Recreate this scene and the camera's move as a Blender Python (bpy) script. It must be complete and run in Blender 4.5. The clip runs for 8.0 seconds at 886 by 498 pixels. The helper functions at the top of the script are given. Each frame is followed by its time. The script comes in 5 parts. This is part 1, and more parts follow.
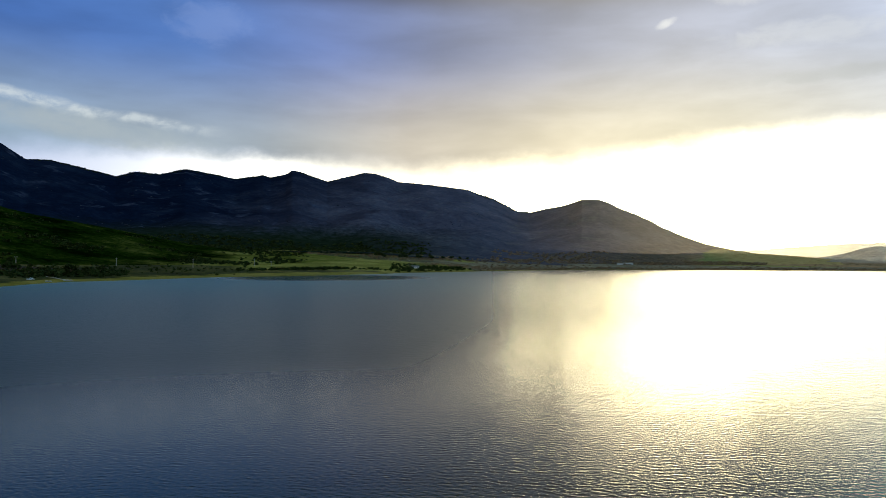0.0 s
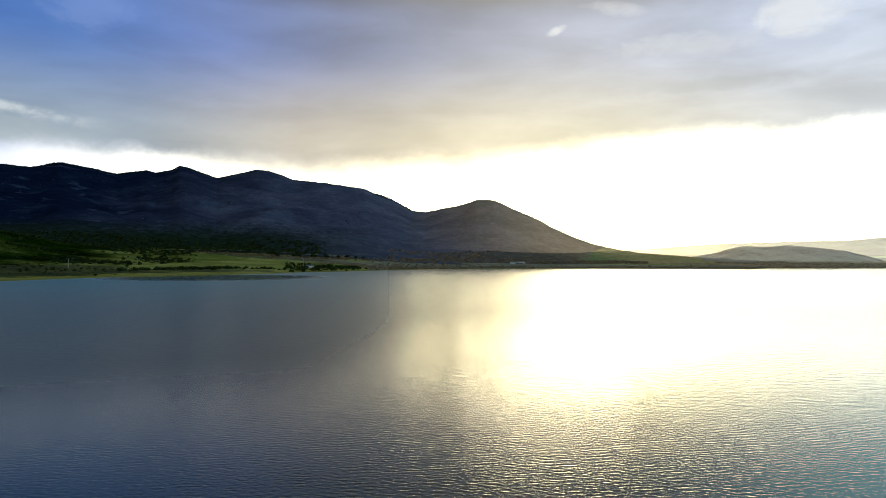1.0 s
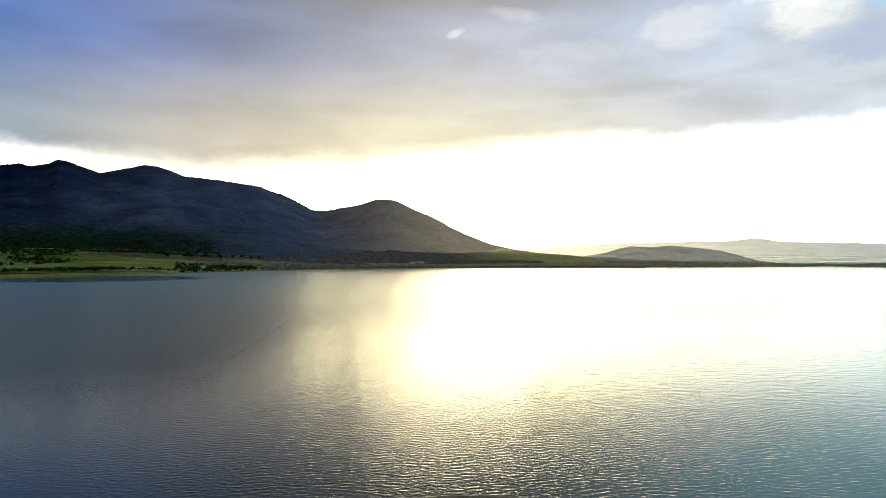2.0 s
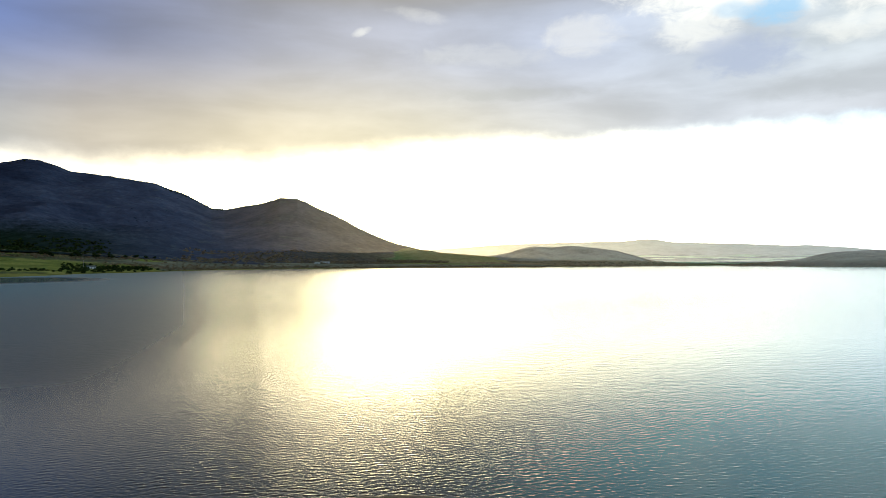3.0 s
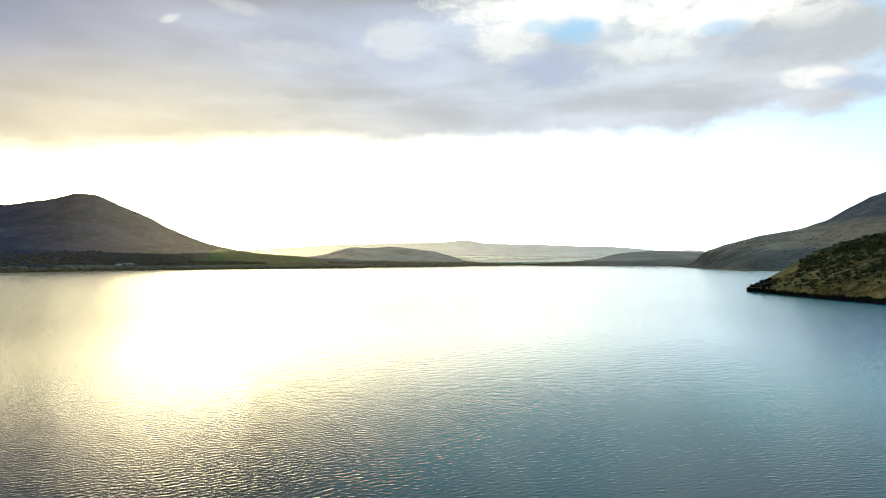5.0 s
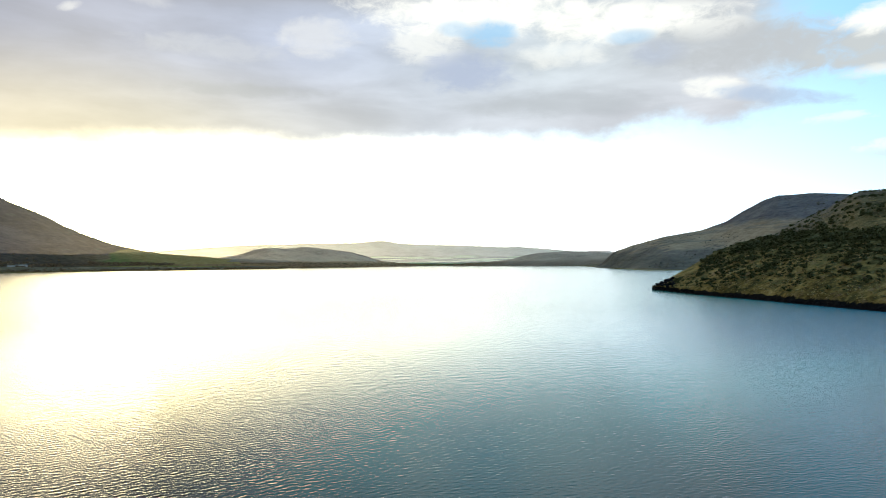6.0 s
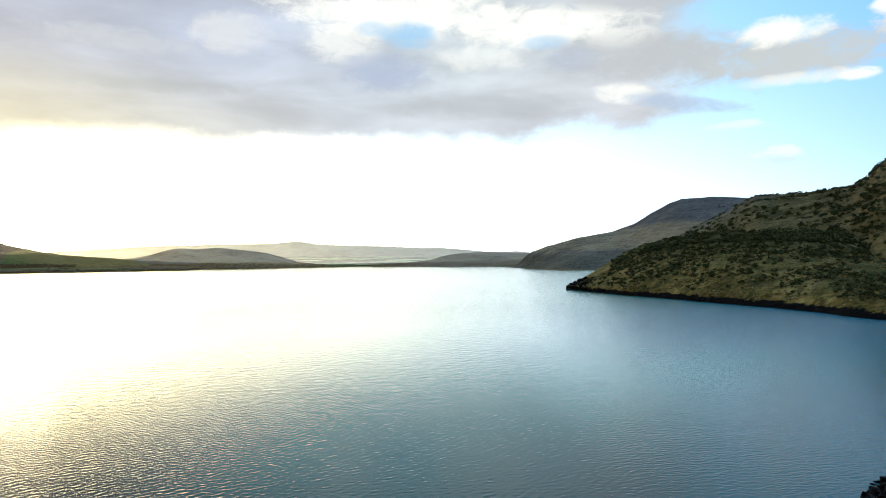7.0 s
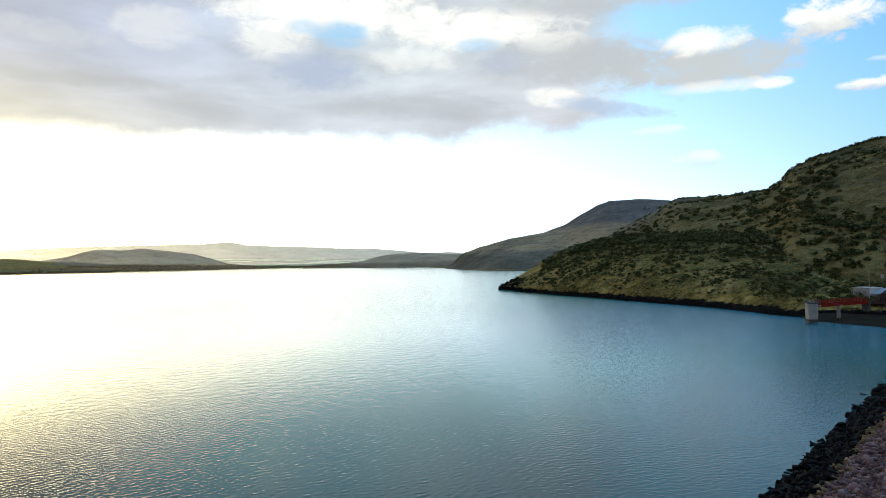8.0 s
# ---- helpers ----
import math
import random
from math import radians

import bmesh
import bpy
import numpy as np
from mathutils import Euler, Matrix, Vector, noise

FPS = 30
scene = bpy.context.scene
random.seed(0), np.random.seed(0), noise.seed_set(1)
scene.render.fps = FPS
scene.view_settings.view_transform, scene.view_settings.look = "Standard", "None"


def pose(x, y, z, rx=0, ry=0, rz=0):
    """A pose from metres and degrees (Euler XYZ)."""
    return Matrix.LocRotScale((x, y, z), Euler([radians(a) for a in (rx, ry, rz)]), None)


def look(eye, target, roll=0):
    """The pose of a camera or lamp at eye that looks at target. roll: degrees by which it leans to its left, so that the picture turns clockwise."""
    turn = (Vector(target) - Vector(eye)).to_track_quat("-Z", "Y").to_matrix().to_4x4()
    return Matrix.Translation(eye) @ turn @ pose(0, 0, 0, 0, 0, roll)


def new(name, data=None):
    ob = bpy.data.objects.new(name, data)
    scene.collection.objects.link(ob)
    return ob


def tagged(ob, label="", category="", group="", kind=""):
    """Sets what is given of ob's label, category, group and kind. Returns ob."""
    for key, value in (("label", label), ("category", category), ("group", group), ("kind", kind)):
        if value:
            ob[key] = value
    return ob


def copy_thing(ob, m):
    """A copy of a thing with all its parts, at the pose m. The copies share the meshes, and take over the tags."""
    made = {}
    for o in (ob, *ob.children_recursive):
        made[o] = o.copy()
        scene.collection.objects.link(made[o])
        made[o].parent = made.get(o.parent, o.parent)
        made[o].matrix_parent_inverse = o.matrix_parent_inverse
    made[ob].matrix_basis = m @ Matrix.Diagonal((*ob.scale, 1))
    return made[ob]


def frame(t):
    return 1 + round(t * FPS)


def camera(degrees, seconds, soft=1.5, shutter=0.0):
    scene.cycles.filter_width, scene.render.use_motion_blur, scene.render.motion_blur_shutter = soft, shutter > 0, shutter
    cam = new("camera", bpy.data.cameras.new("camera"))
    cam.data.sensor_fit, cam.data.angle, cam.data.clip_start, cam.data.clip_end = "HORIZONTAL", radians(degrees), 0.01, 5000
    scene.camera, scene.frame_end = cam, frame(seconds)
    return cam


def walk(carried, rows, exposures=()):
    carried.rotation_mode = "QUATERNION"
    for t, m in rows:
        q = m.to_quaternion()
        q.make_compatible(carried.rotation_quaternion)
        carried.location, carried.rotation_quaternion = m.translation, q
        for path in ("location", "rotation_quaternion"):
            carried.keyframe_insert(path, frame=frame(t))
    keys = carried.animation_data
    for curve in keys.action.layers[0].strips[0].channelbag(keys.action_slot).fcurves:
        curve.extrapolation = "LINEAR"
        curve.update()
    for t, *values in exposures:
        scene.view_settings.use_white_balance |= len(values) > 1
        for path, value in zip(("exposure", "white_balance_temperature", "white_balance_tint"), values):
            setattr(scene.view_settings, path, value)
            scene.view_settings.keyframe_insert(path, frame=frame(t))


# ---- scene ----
# The shot: a drone hangs over the crest of an earth dam and turns to the right over the lake.
# Bearings below are degrees to the left of +y; ranges and heights are metres from the point under the drone.
cam = camera(65.09, 8.0, soft=0.9)
EYE = 16.0
ROWS = [  # seconds, yaw, pitch, roll
    (0.0, 0.00, 1.19, -0.17), (0.5, -4.36, 1.17, -0.13), (1.0, -8.56, 1.14, -0.08), (1.5, -12.79, 1.13, -0.03),
    (3.0, -24.57, 1.11, 0.13), (3.5, -28.46, 1.11, 0.18), (4.0, -32.13, 1.11, 0.24), (4.5, -35.66, 1.11, 0.29),
    (5.0, -39.33, 1.11, 0.36), (6.5, -49.53, 1.09, 0.58), (7.0, -52.90, 1.09, 0.66), (7.5, -55.97, 1.08, 0.74),
    (8.0, -58.39, 1.09, 0.81),
]
EXPOSURES = [(0.0, -0.02, 6700, 5), (8.0, -0.02, 6700, 5)]  # seconds, stops, kelvin, tint
walk(cam, [(t, pose(0, 0, EYE, 90 + pitch, roll, yaw)) for t, yaw, pitch, roll in ROWS], EXPOSURES)

# ---- sky and sun ----
SUN_AZ, SUN_EL = -16.8, 7.0


def direction(az, el):
    a, e = radians(az), radians(el)
    return Vector((-math.sin(a) * math.cos(e), math.cos(a) * math.cos(e), math.sin(e)))


class Nodes:
    """Short hand for building node trees."""

    def __init__(self, tree):
        self.tree = tree
        tree.nodes.clear()

    def add(self, kind, **props):
        n = self.tree.nodes.new(kind)
        for k, v in props.items():
            if k == "operation":
                n.operation = v
            elif k == "data_type":
                n.data_type = v
            elif k == "blend_type":
                n.blend_type = v
            elif k == "interpolation_type":
                n.interpolation_type = v
        return n

    def put(self, socket, value):
        if hasattr(value, "is_output"):
            self.tree.links.new(value, socket)
        elif value is not None:
            socket.default_value = value

    def math(self, op, a, b=None, c=None):
        n = self.add("ShaderNodeMath", operation=op)
        for s, v in zip(n.inputs, (a, b, c)):
            self.put(s, v)
        return n.outputs[0]

    def vec(self, op, a, b=None, scale=None):
        n = self.add("ShaderNodeVectorMath", operation=op)
        self.put(n.inputs[0], a)
        self.put(n.inputs[1], b)
        if scale is not None:
            self.put(n.inputs["Scale"], scale)
        return n.outputs["Value"] if op in ("DOT_PRODUCT", "LENGTH") else n.outputs[0]

    def step(self, v, lo, hi, out_lo=0.0, out_hi=1.0):
        n = self.add("ShaderNodeMapRange", interpolation_type="SMOOTHSTEP")
        for s, x in zip(n.inputs, (v, lo, hi, out_lo, out_hi)):
            self.put(s, x)
        return n.outputs[0]

    def mix(self, f, a, b, blend="MIX"):
        n = self.add("ShaderNodeMix", data_type="RGBA", blend_type=blend)
        self.put(n.inputs["Factor"], f)
        self.put(n.inputs[6], a)
        self.put(n.inputs[7], b)
        return n.outputs[2]

    def ramp(self, f, stops):
        n = self.add("ShaderNodeValToRGB")
        e = n.color_ramp.elements
        while len(e) < len(stops):
            e.new(0.5)
        for el, (p, c) in zip(e, stops):
            el.position, el.color = p, (*c, 1) if len(c) == 3 else c
        self.put(n.inputs[0], f)
        return n.outputs[0]

    def noise(self, vector, scale, detail=4.0, rough=0.55, distortion=0.0):
        n = self.add("ShaderNodeTexNoise")
        self.put(n.inputs["Vector"], vector)
        for k, v in (("Scale", scale), ("Detail", detail), ("Roughness", rough), ("Distortion", distortion)):
            self.put(n.inputs[k], v)
        return n.outputs[0]

    def mapping(self, vector, scale=(1, 1, 1), rot=(0, 0, 0), loc=(0, 0, 0)):
        n = self.add("ShaderNodeMapping")
        self.put(n.inputs["Vector"], vector)
        n.inputs["Scale"].default_value, n.inputs["Rotation"].default_value, n.inputs["Location"].default_value = scale, rot, loc
        return n.outputs[0]


def build_world():
    world = bpy.data.worlds.new("world")
    scene.world = world
    world.use_nodes = True
    g = Nodes(world.node_tree)
    d = g.add("ShaderNodeTexCoord").outputs["Generated"]
    sep = g.add("ShaderNodeSeparateXYZ")
    g.put(sep.inputs[0], d)
    x, y, z = sep.outputs
    deg = 57.29578
    az = g.math("MULTIPLY", g.math("ARCTAN2", g.math("MULTIPLY", x, -1.0), y), deg)
    el = g.math("MULTIPLY", g.math("ARCSINE", g.math("MAXIMUM", z, 0.0)), deg)
    ang = g.math("MULTIPLY", g.math("ARCCOSINE", g.math("MINIMUM", g.vec("DOT_PRODUCT", d, tuple(direction(SUN_AZ, SUN_EL))), 0.99999)), deg)
    # cloud coordinates: bearing and height over the horizon, drawn out level as a layer seen from below
    comb = g.add("ShaderNodeCombineXYZ")
    g.put(comb.inputs[0], g.math("MULTIPLY", az, 0.085))
    g.put(comb.inputs[1], g.math("MULTIPLY", el, 0.20))
    q = comb.outputs[0]
    puff = g.noise(g.mapping(q, loc=(2.3, 0.9, 0)), 1.25, 6.0, 0.52, 0.25)
    streak = g.noise(g.mapping(q, scale=(0.60, 1.15, 1), rot=(0, 0, radians(4)), loc=(5.0, 3.0, 0)), 1.5, 6.0, 0.52, 0.3)
    edge = g.noise(g.mapping(q, scale=(1.0, 0.6, 1), loc=(1.1, 8.2, 0)), 2.2, 7.0, 0.6)
    fluff = g.noise(g.mapping(q, scale=(1.0, 0.8, 1), loc=(9.1, 2.2, 0)), 5.5, 6.0, 0.62, 0.5)
    torn = g.math("ADD", g.math("MULTIPLY", g.math("SUBTRACT", fluff, 0.5), 3.2), g.math("MULTIPLY", g.math("SUBTRACT", edge, 0.5), 2.4))

    def bank(a0, e0, ra, re, slope=0.0, soft=1.1, rag=0.8):
        """A ragged patch of cloud or clear sky: bearing, height, half width and half height in degrees."""
        off = g.math("SUBTRACT", az, a0)
        u = g.math("DIVIDE", off, ra)
        w = g.math("DIVIDE", g.math("SUBTRACT", el, g.math("ADD", g.math("MULTIPLY", off, slope), e0)), re)
        near = g.math("SUBTRACT", 1.0, g.math("ADD", g.math("MULTIPLY", u, u), g.math("MULTIPLY", w, w)))
        return g.step(g.math("ADD", near, g.math("MULTIPLY", torn, rag)), -0.4, soft), w
    turn = g.math("DIVIDE", g.math("ADD", az, 180.0), 360.0)

    def round_the_sky(stops):
        return g.ramp(turn, [((a + 180.0) / 360.0, c) for a, c in stops])

    # clear sky
    sky = g.add("ShaderNodeTexSky")
    sky.sky_type, sky.sun_disc = "NISHITA", False
    sky.sun_elevation, sky.sun_rotation = radians(SUN_EL), radians(-SUN_AZ)
    nish = g.mix(1.0, sky.outputs[0], (0.05, 0.05, 0.05, 1), "MULTIPLY")
    side = round_the_sky([(-180, (0.20, 0.22, 0.27)), (-130, (0.07, 0.26, 0.60)), (-92, (0.11, 0.43, 0.93)), (-70, (0.18, 0.54, 0.95)), (-20, (0.34, 0.44, 0.70)),
                          (10, (0.05, 0.13, 0.50)), (45, (0.04, 0.11, 0.42)), (110, (0.14, 0.17, 0.26)), (180, (0.20, 0.22, 0.27))])
    side = g.mix(1.0, side, g.mix(g.math("MULTIPLY", g.step(el, 19.0, 30.0), g.step(az, -30.0, -56.0)), (1, 1, 1, 1), (1.15, 1.75, 1.50, 1)), "MULTIPLY")
    clear = g.mix(1.0, side, nish, "ADD")
    facing = g.step(g.math("ABSOLUTE", g.math("SUBTRACT", az, -26.0)), g.step(az, -26.0, -50.0, 22.0, 36.0), g.step(az, -26.0, -50.0, 80.0, 84.0), 1.0, 0.0)
    haze = g.math("MULTIPLY", g.math("POWER", 2.718, g.math("MULTIPLY", el, -0.10)), g.math("ADD", 0.10, g.math("MULTIPLY", facing, 1.25)))
    clear = g.mix(1.0, clear, g.mix(1.0, (1.0, 0.99, 0.96, 1), haze, "MULTIPLY"), "ADD")
    # the cloud layer: colour overhead and towards its rim
    top = round_the_sky([(-180, (0.62, 0.58, 0.54)), (-110, (0.50, 0.55, 0.66)), (-85, (0.60, 0.60, 0.66)), (-55, (0.62, 0.69, 0.78)), (-35, (0.48, 0.545, 0.74)), (-20, (0.365, 0.405, 0.57)),
                         (-10, (0.26, 0.295, 0.455)), (0, (0.175, 0.22, 0.41)), (9, (0.15, 0.23, 0.54)), (20, (0.085, 0.20, 0.56)), (45, (0.05, 0.13, 0.42)), (110, (0.25, 0.27, 0.35)), (180, (0.62, 0.58, 0.54))])
    low = round_the_sky([(-180, (0.66, 0.61, 0.56)), (-110, (0.50, 0.55, 0.64)), (-70, (0.63, 0.65, 0.74)), (-45, (0.61, 0.65, 0.75)), (-25, (0.64, 0.61, 0.56)), (-10, (0.65, 0.585, 0.50)),
                         (3, (0.58, 0.53, 0.49)), (15, (0.34, 0.40, 0.49)), (33, (0.32, 0.43, 0.58)), (60, (0.12, 0.17, 0.30)), (110, (0.26, 0.28, 0.35)), (180, (0.66, 0.61, 0.56))])
    cloud = g.mix(g.step(el, 17.5, 9.0), top, low)
    body = g.math("ADD", g.math("MULTIPLY", streak, 0.75), g.math("MULTIPLY", puff, 0.45))
    cloud = g.mix(1.0, cloud, g.step(body, 0.36, 0.86, g.step(az, 15.0, -45.0, 0.86, 0.88), g.step(az, 15.0, -45.0, 1.14, 1.30)), "MULTIPLY")
    overhead = g.step(el, g.step(az, -10.0, 4.0, 18.0, 19.4), g.step(az, -10.0, 4.0, 26.0, 22.8), 1.0, g.math("MAXIMUM", g.step(az, -14.0, -74.0, 0.03, 0.85), g.step(az, 75.0, 140.0, 0.0, 0.85)))
    cloud = g.mix(1.0, cloud, overhead, "MULTIPLY")
    # the sun's warmth in the cloud high above it
    above = g.math("MULTIPLY", g.step(el, 19.3, 25.0), g.math("MULTIPLY", g.step(el, 60.0, 40.0), g.step(g.math("ABSOLUTE", g.math("SUBTRACT", az, SUN_AZ - 4.0)), 32.0, 6.0)))
    cloud = g.mix(above, cloud, (0.34, 0.27, 0.12, 1))
    # the rim
    rim = round_the_sky([(-180, (0.40,) * 3), (-105, (0.62,) * 3), (-92, (0.80,) * 3), (-85, (0.61,) * 3), (-77, (0.58,) * 3), (-72, (0.55,) * 3), (-57, (0.50,) * 3), (-45, (0.50,) * 3), (-28, (0.465,) * 3), (-20, (0.405,) * 3),
                         (-10, (0.355,) * 3), (-2, (0.33,) * 3), (5, (0.335,) * 3), (12, (0.41,) * 3), (22, (0.43,) * 3), (33, (0.415,) * 3), (70, (0.40,) * 3), (180, (0.40,) * 3)])
    rim = g.math("MULTIPLY", rim, 20.0)
    half = g.math("MULTIPLY", g.step(az, -42.0, -14.0, 1.0, 2.6), g.step(az, 4.0, 14.0, 1.0, 0.4))
    lift = g.math("ADD", g.math("SUBTRACT", el, rim), g.math("MULTIPLY", g.math("SUBTRACT", edge, 0.5), g.step(az, -40.0, -70.0, 2.4, 5.0)))
    deck = g.step(lift, g.math("MULTIPLY", half, -1.0), half)
    # the layer ends in the east, where the sky is open
    deck = g.math("MULTIPLY", deck, g.step(g.math("ADD", az, g.math("MULTIPLY", g.math("SUBTRACT", edge, 0.5), 9.0)), -76.0, -69.0))
    col = g.mix(deck, clear, cloud)
    # a bright torn rim of thin cloud over the mountains
    wisp = g.math("ABSOLUTE", g.math("SUBTRACT", g.math("ADD", el, g.math("MULTIPLY", g.math("SUBTRACT", edge, 0.5), 1.6)), g.math("ADD", 7.9, g.math("MULTIPLY", az, 0.118))))
    wisp = g.math("MULTIPLY", g.step(wisp, 0.65, 0.05), g.math("MULTIPLY", g.step(az, 16.0, 23.0), g.step(az, 70.0, 45.0)))
    col = g.mix(bank(27.0, 9.9, 9.0, 1.2, 0.1, 1.4, 0.5)[0], col, (0.40, 0.47, 0.55, 1))
    col = g.mix(g.math("MULTIPLY", wisp, g.step(fluff, 0.34, 0.62, 0.15, 0.65)), col, (0.72, 0.78, 0.84, 1))
    # banks of cloud, rents to the blue and lit tops where the layer breaks up towards the east
    white, blue, grey, slate = (1.12, 1.12, 1.11, 1), (0.40, 0.68, 1.0, 1), (0.57, 0.60, 0.66, 1), (0.44, 0.52, 0.74, 1)
    for a0, e0, ra, re, slope, tone, dense in (
            (18.5, 18.3, 3.4, 1.7, 0.0, (0.19, 0.30, 0.66, 1), 0.55), (-17.9, 18.4, 0.80, 0.34, -0.3, white, 0.36), (-22.4, 19.7, 2.6, 0.55, 0.15, white, 0.18),
            (-28.0, 16.6, 6.0, 0.9, 0.02, (0.62, 0.66, 0.78, 1), 0.5), (-36.0, 18.0, 3.0, 1.6, 0.0, (0.86, 0.87, 0.92, 1), 0.5), (-30.5, 13.6, 7.0, 0.6, 0.0, (0.43, 0.46, 0.52, 1), 0.5),
            (-45.0, 17.6, 3.2, 1.8, 0.1, white, 0.6), (-48.5, 20.0, 10.0, 1.7, 0.0, white, 0.95), (-60.5, 18.8, 8.5, 1.6, 0.0, white, 1.0), (-56.0, 16.4, 4.0, 1.0, 0.0, white, 0.5),
            (-50.2, 18.2, 2.2, 1.1, 0.0, blue, 0.9), (-47.3, 18.7, 1.5, 0.6, 0.0, blue, 0.5), (-61.6, 17.4, 1.8, 0.6, 0.0, blue, 0.55),
            (-48.4, 15.4, 4.2, 1.7, 0.0, slate, 0.75), (-63.8, 16.0, 2.4, 1.0, 0.0, slate, 0.5), (-56.0, 12.6, 9.0, 1.0, 0.0, (0.52, 0.56, 0.63, 1), 0.5),
            (-73.0, 20.6, 12.0, 1.5, 0.0, grey, 0.85), (-67.8, 17.4, 3.0, 1.1, 0.0, white, 0.6), (-74.0, 15.2, 11.0, 2.3, 0.07, grey, 0.95), (-80.5, 14.4, 6.0, 1.6, 0.0, (0.62, 0.66, 0.71, 1), 0.9), (-79.0, 16.5, 3.4, 1.0, 0.0, white, 0.95),
            (-80.5, 13.0, 4.6, 0.5, 0.0, white, 0.55), (-84.2, 12.8, 1.3, 0.5, 0.0, white, 0.9), (-67.7, 13.2, 2.4, 0.8, 0.0, white, 0.8), (-72.4, 12.0, 4.6, 0.7, 0.2, (0.50, 0.62, 0.84, 1), 0.8)):
        col = g.mix(g.math("MULTIPLY", bank(a0, e0, ra, re, slope)[0], dense), col, tone)
    # single small clouds in the blue
    for a0, e0, ra, re, dense in ((-87.9, 16.9, 3.0, 1.5, 1.0), (-90.3, 12.0, 2.2, 0.45, 0.9), (-91.0, 13.6, 1.4, 0.3, 0.7), (-78.9, 7.7, 1.9, 0.6, 0.5), (-76.0, 10.0, 2.4, 0.5, 0.4)):
        near, w = bank(a0, e0, ra, re, 0.0, 0.9, 1.3)
        col = g.mix(g.math("MULTIPLY", near, dense), col, g.mix(g.step(g.math("ADD", w, g.math("MULTIPLY", fluff, 1.2)), -0.2, 1.0), (0.72, 0.76, 0.82, 1), white))
    # glow round the veiled sun, most of it below the cloud's rim
    sq = g.math("MULTIPLY", ang, ang)
    glow = g.math("ADD", g.math("MULTIPLY", g.math("POWER", 2.718, g.math("MULTIPLY", sq, -1.0 / 110.0)), 4.6),
                  g.math("MULTIPLY", g.math("POWER", 2.718, g.math("MULTIPLY", sq, -1.0 / 620.0)), 4.4))
    glow = g.math("MULTIPLY", glow, g.math("ADD", 0.035, g.math("MULTIPLY", g.math("POWER", g.math("SUBTRACT", 1.0, deck), 1.4), 0.965)))
    col = g.mix(1.0, col, g.mix(1.0, (1.0, 0.85, 0.42, 1), glow, "MULTIPLY"), "ADD")
    # brightness added overhead, out of view, to light the ground from above
    zenith = g.math("MULTIPLY", g.step(el, 42.0, 66.0, 0.0, 1.0), g.math("MAXIMUM", g.step(az, 0.0, -60.0, 0.0, 1.0), g.step(az, 80.0, 140.0)))
    col = g.mix(1.0, col, g.mix(1.0, (0.30, 0.37, 0.52, 1), zenith, "MULTIPLY"), "ADD")
    bg = g.add("ShaderNodeBackground")
    g.put(bg.inputs[0], col)
    bg.inputs[1].default_value = 1.0
    out = g.add("ShaderNodeOutputWorld")
    g.put(out.inputs[0], bg.outputs[0])


build_world()
sun = new("sun", bpy.data.lights.new("sun", "SUN"))
sun.data.energy, sun.data.angle, sun.data.color = 0.12, radians(14.0), (1.0, 0.84, 0.56)
sun.matrix_world = look(direction(SUN_AZ, SUN_EL) * 500, (0, 0, 0))


# ---- materials ----
def material(name):
    m = bpy.data.materials.new(name)
    m.use_nodes = True
    g = Nodes(m.node_tree)
    b = g.add("ShaderNodeBsdfPrincipled")
    out = g.add("ShaderNodeOutputMaterial")
    g.put(out.inputs[0], b.outputs[0])
    return m, g, b


def finish(g, b, colour, rough=0.9, bump=None, strength=0.5, distance=0.1, metal=0.0, spec=None):
    g.put(b.inputs["Base Color"], colour)
    g.put(b.inputs["Roughness"], rough)
    g.put(b.inputs["Metallic"], metal)
    if spec is not None:
        g.put(b.inputs["Specular IOR Level"], spec)
    if bump is not None:
        n = g.add("ShaderNodeBump")
        g.put(n.inputs["Height"], bump)
        n.inputs["Strength"].default_value, n.inputs["Distance"].default_value = strength, distance
        g.put(b.inputs["Normal"], n.outputs[0])


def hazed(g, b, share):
    """Haze as transparency: a share of the bright sky behind the land shows through."""
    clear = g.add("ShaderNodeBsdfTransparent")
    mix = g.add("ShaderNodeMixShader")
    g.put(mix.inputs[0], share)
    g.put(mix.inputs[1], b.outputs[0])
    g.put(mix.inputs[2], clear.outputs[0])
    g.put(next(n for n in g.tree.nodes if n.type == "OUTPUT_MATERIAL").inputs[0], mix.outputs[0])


def place(g):
    return g.add("ShaderNodeNewGeometry").outputs["Position"]


def mottled(name, stops, scale, rough=0.9, fine=8.0, bump=0.4, distance=0.1, detail=6.0, spec=0.08, metal=0.0, own=False, haze=0.0):
    """A surface of two scales of variation: large patches through a ramp, and a fine grain on top."""
    m, g, b = material(name)
    p = place(g)
    n1 = g.noise(p, scale, detail, 0.6)
    n2 = g.noise(p, scale * fine, 5.0, 0.65)
    f = g.math("ADD", g.math("MULTIPLY", n1, 0.65), g.math("MULTIPLY", n2, 0.35))
    if own:
        rnd = g.add("ShaderNodeObjectInfo").outputs["Random"]
        isl = g.add("ShaderNodeNewGeometry").outputs["Random Per Island"]
        f = g.math("ADD", f, g.math("MULTIPLY", g.math("SUBTRACT", g.math("FRACT", g.math("ADD", rnd, isl)), 0.5), 0.35))
    finish(g, b, g.ramp(f, stops), rough, n2, bump, distance, metal, spec)
    if haze:
        hazed(g, b, haze)
    return m


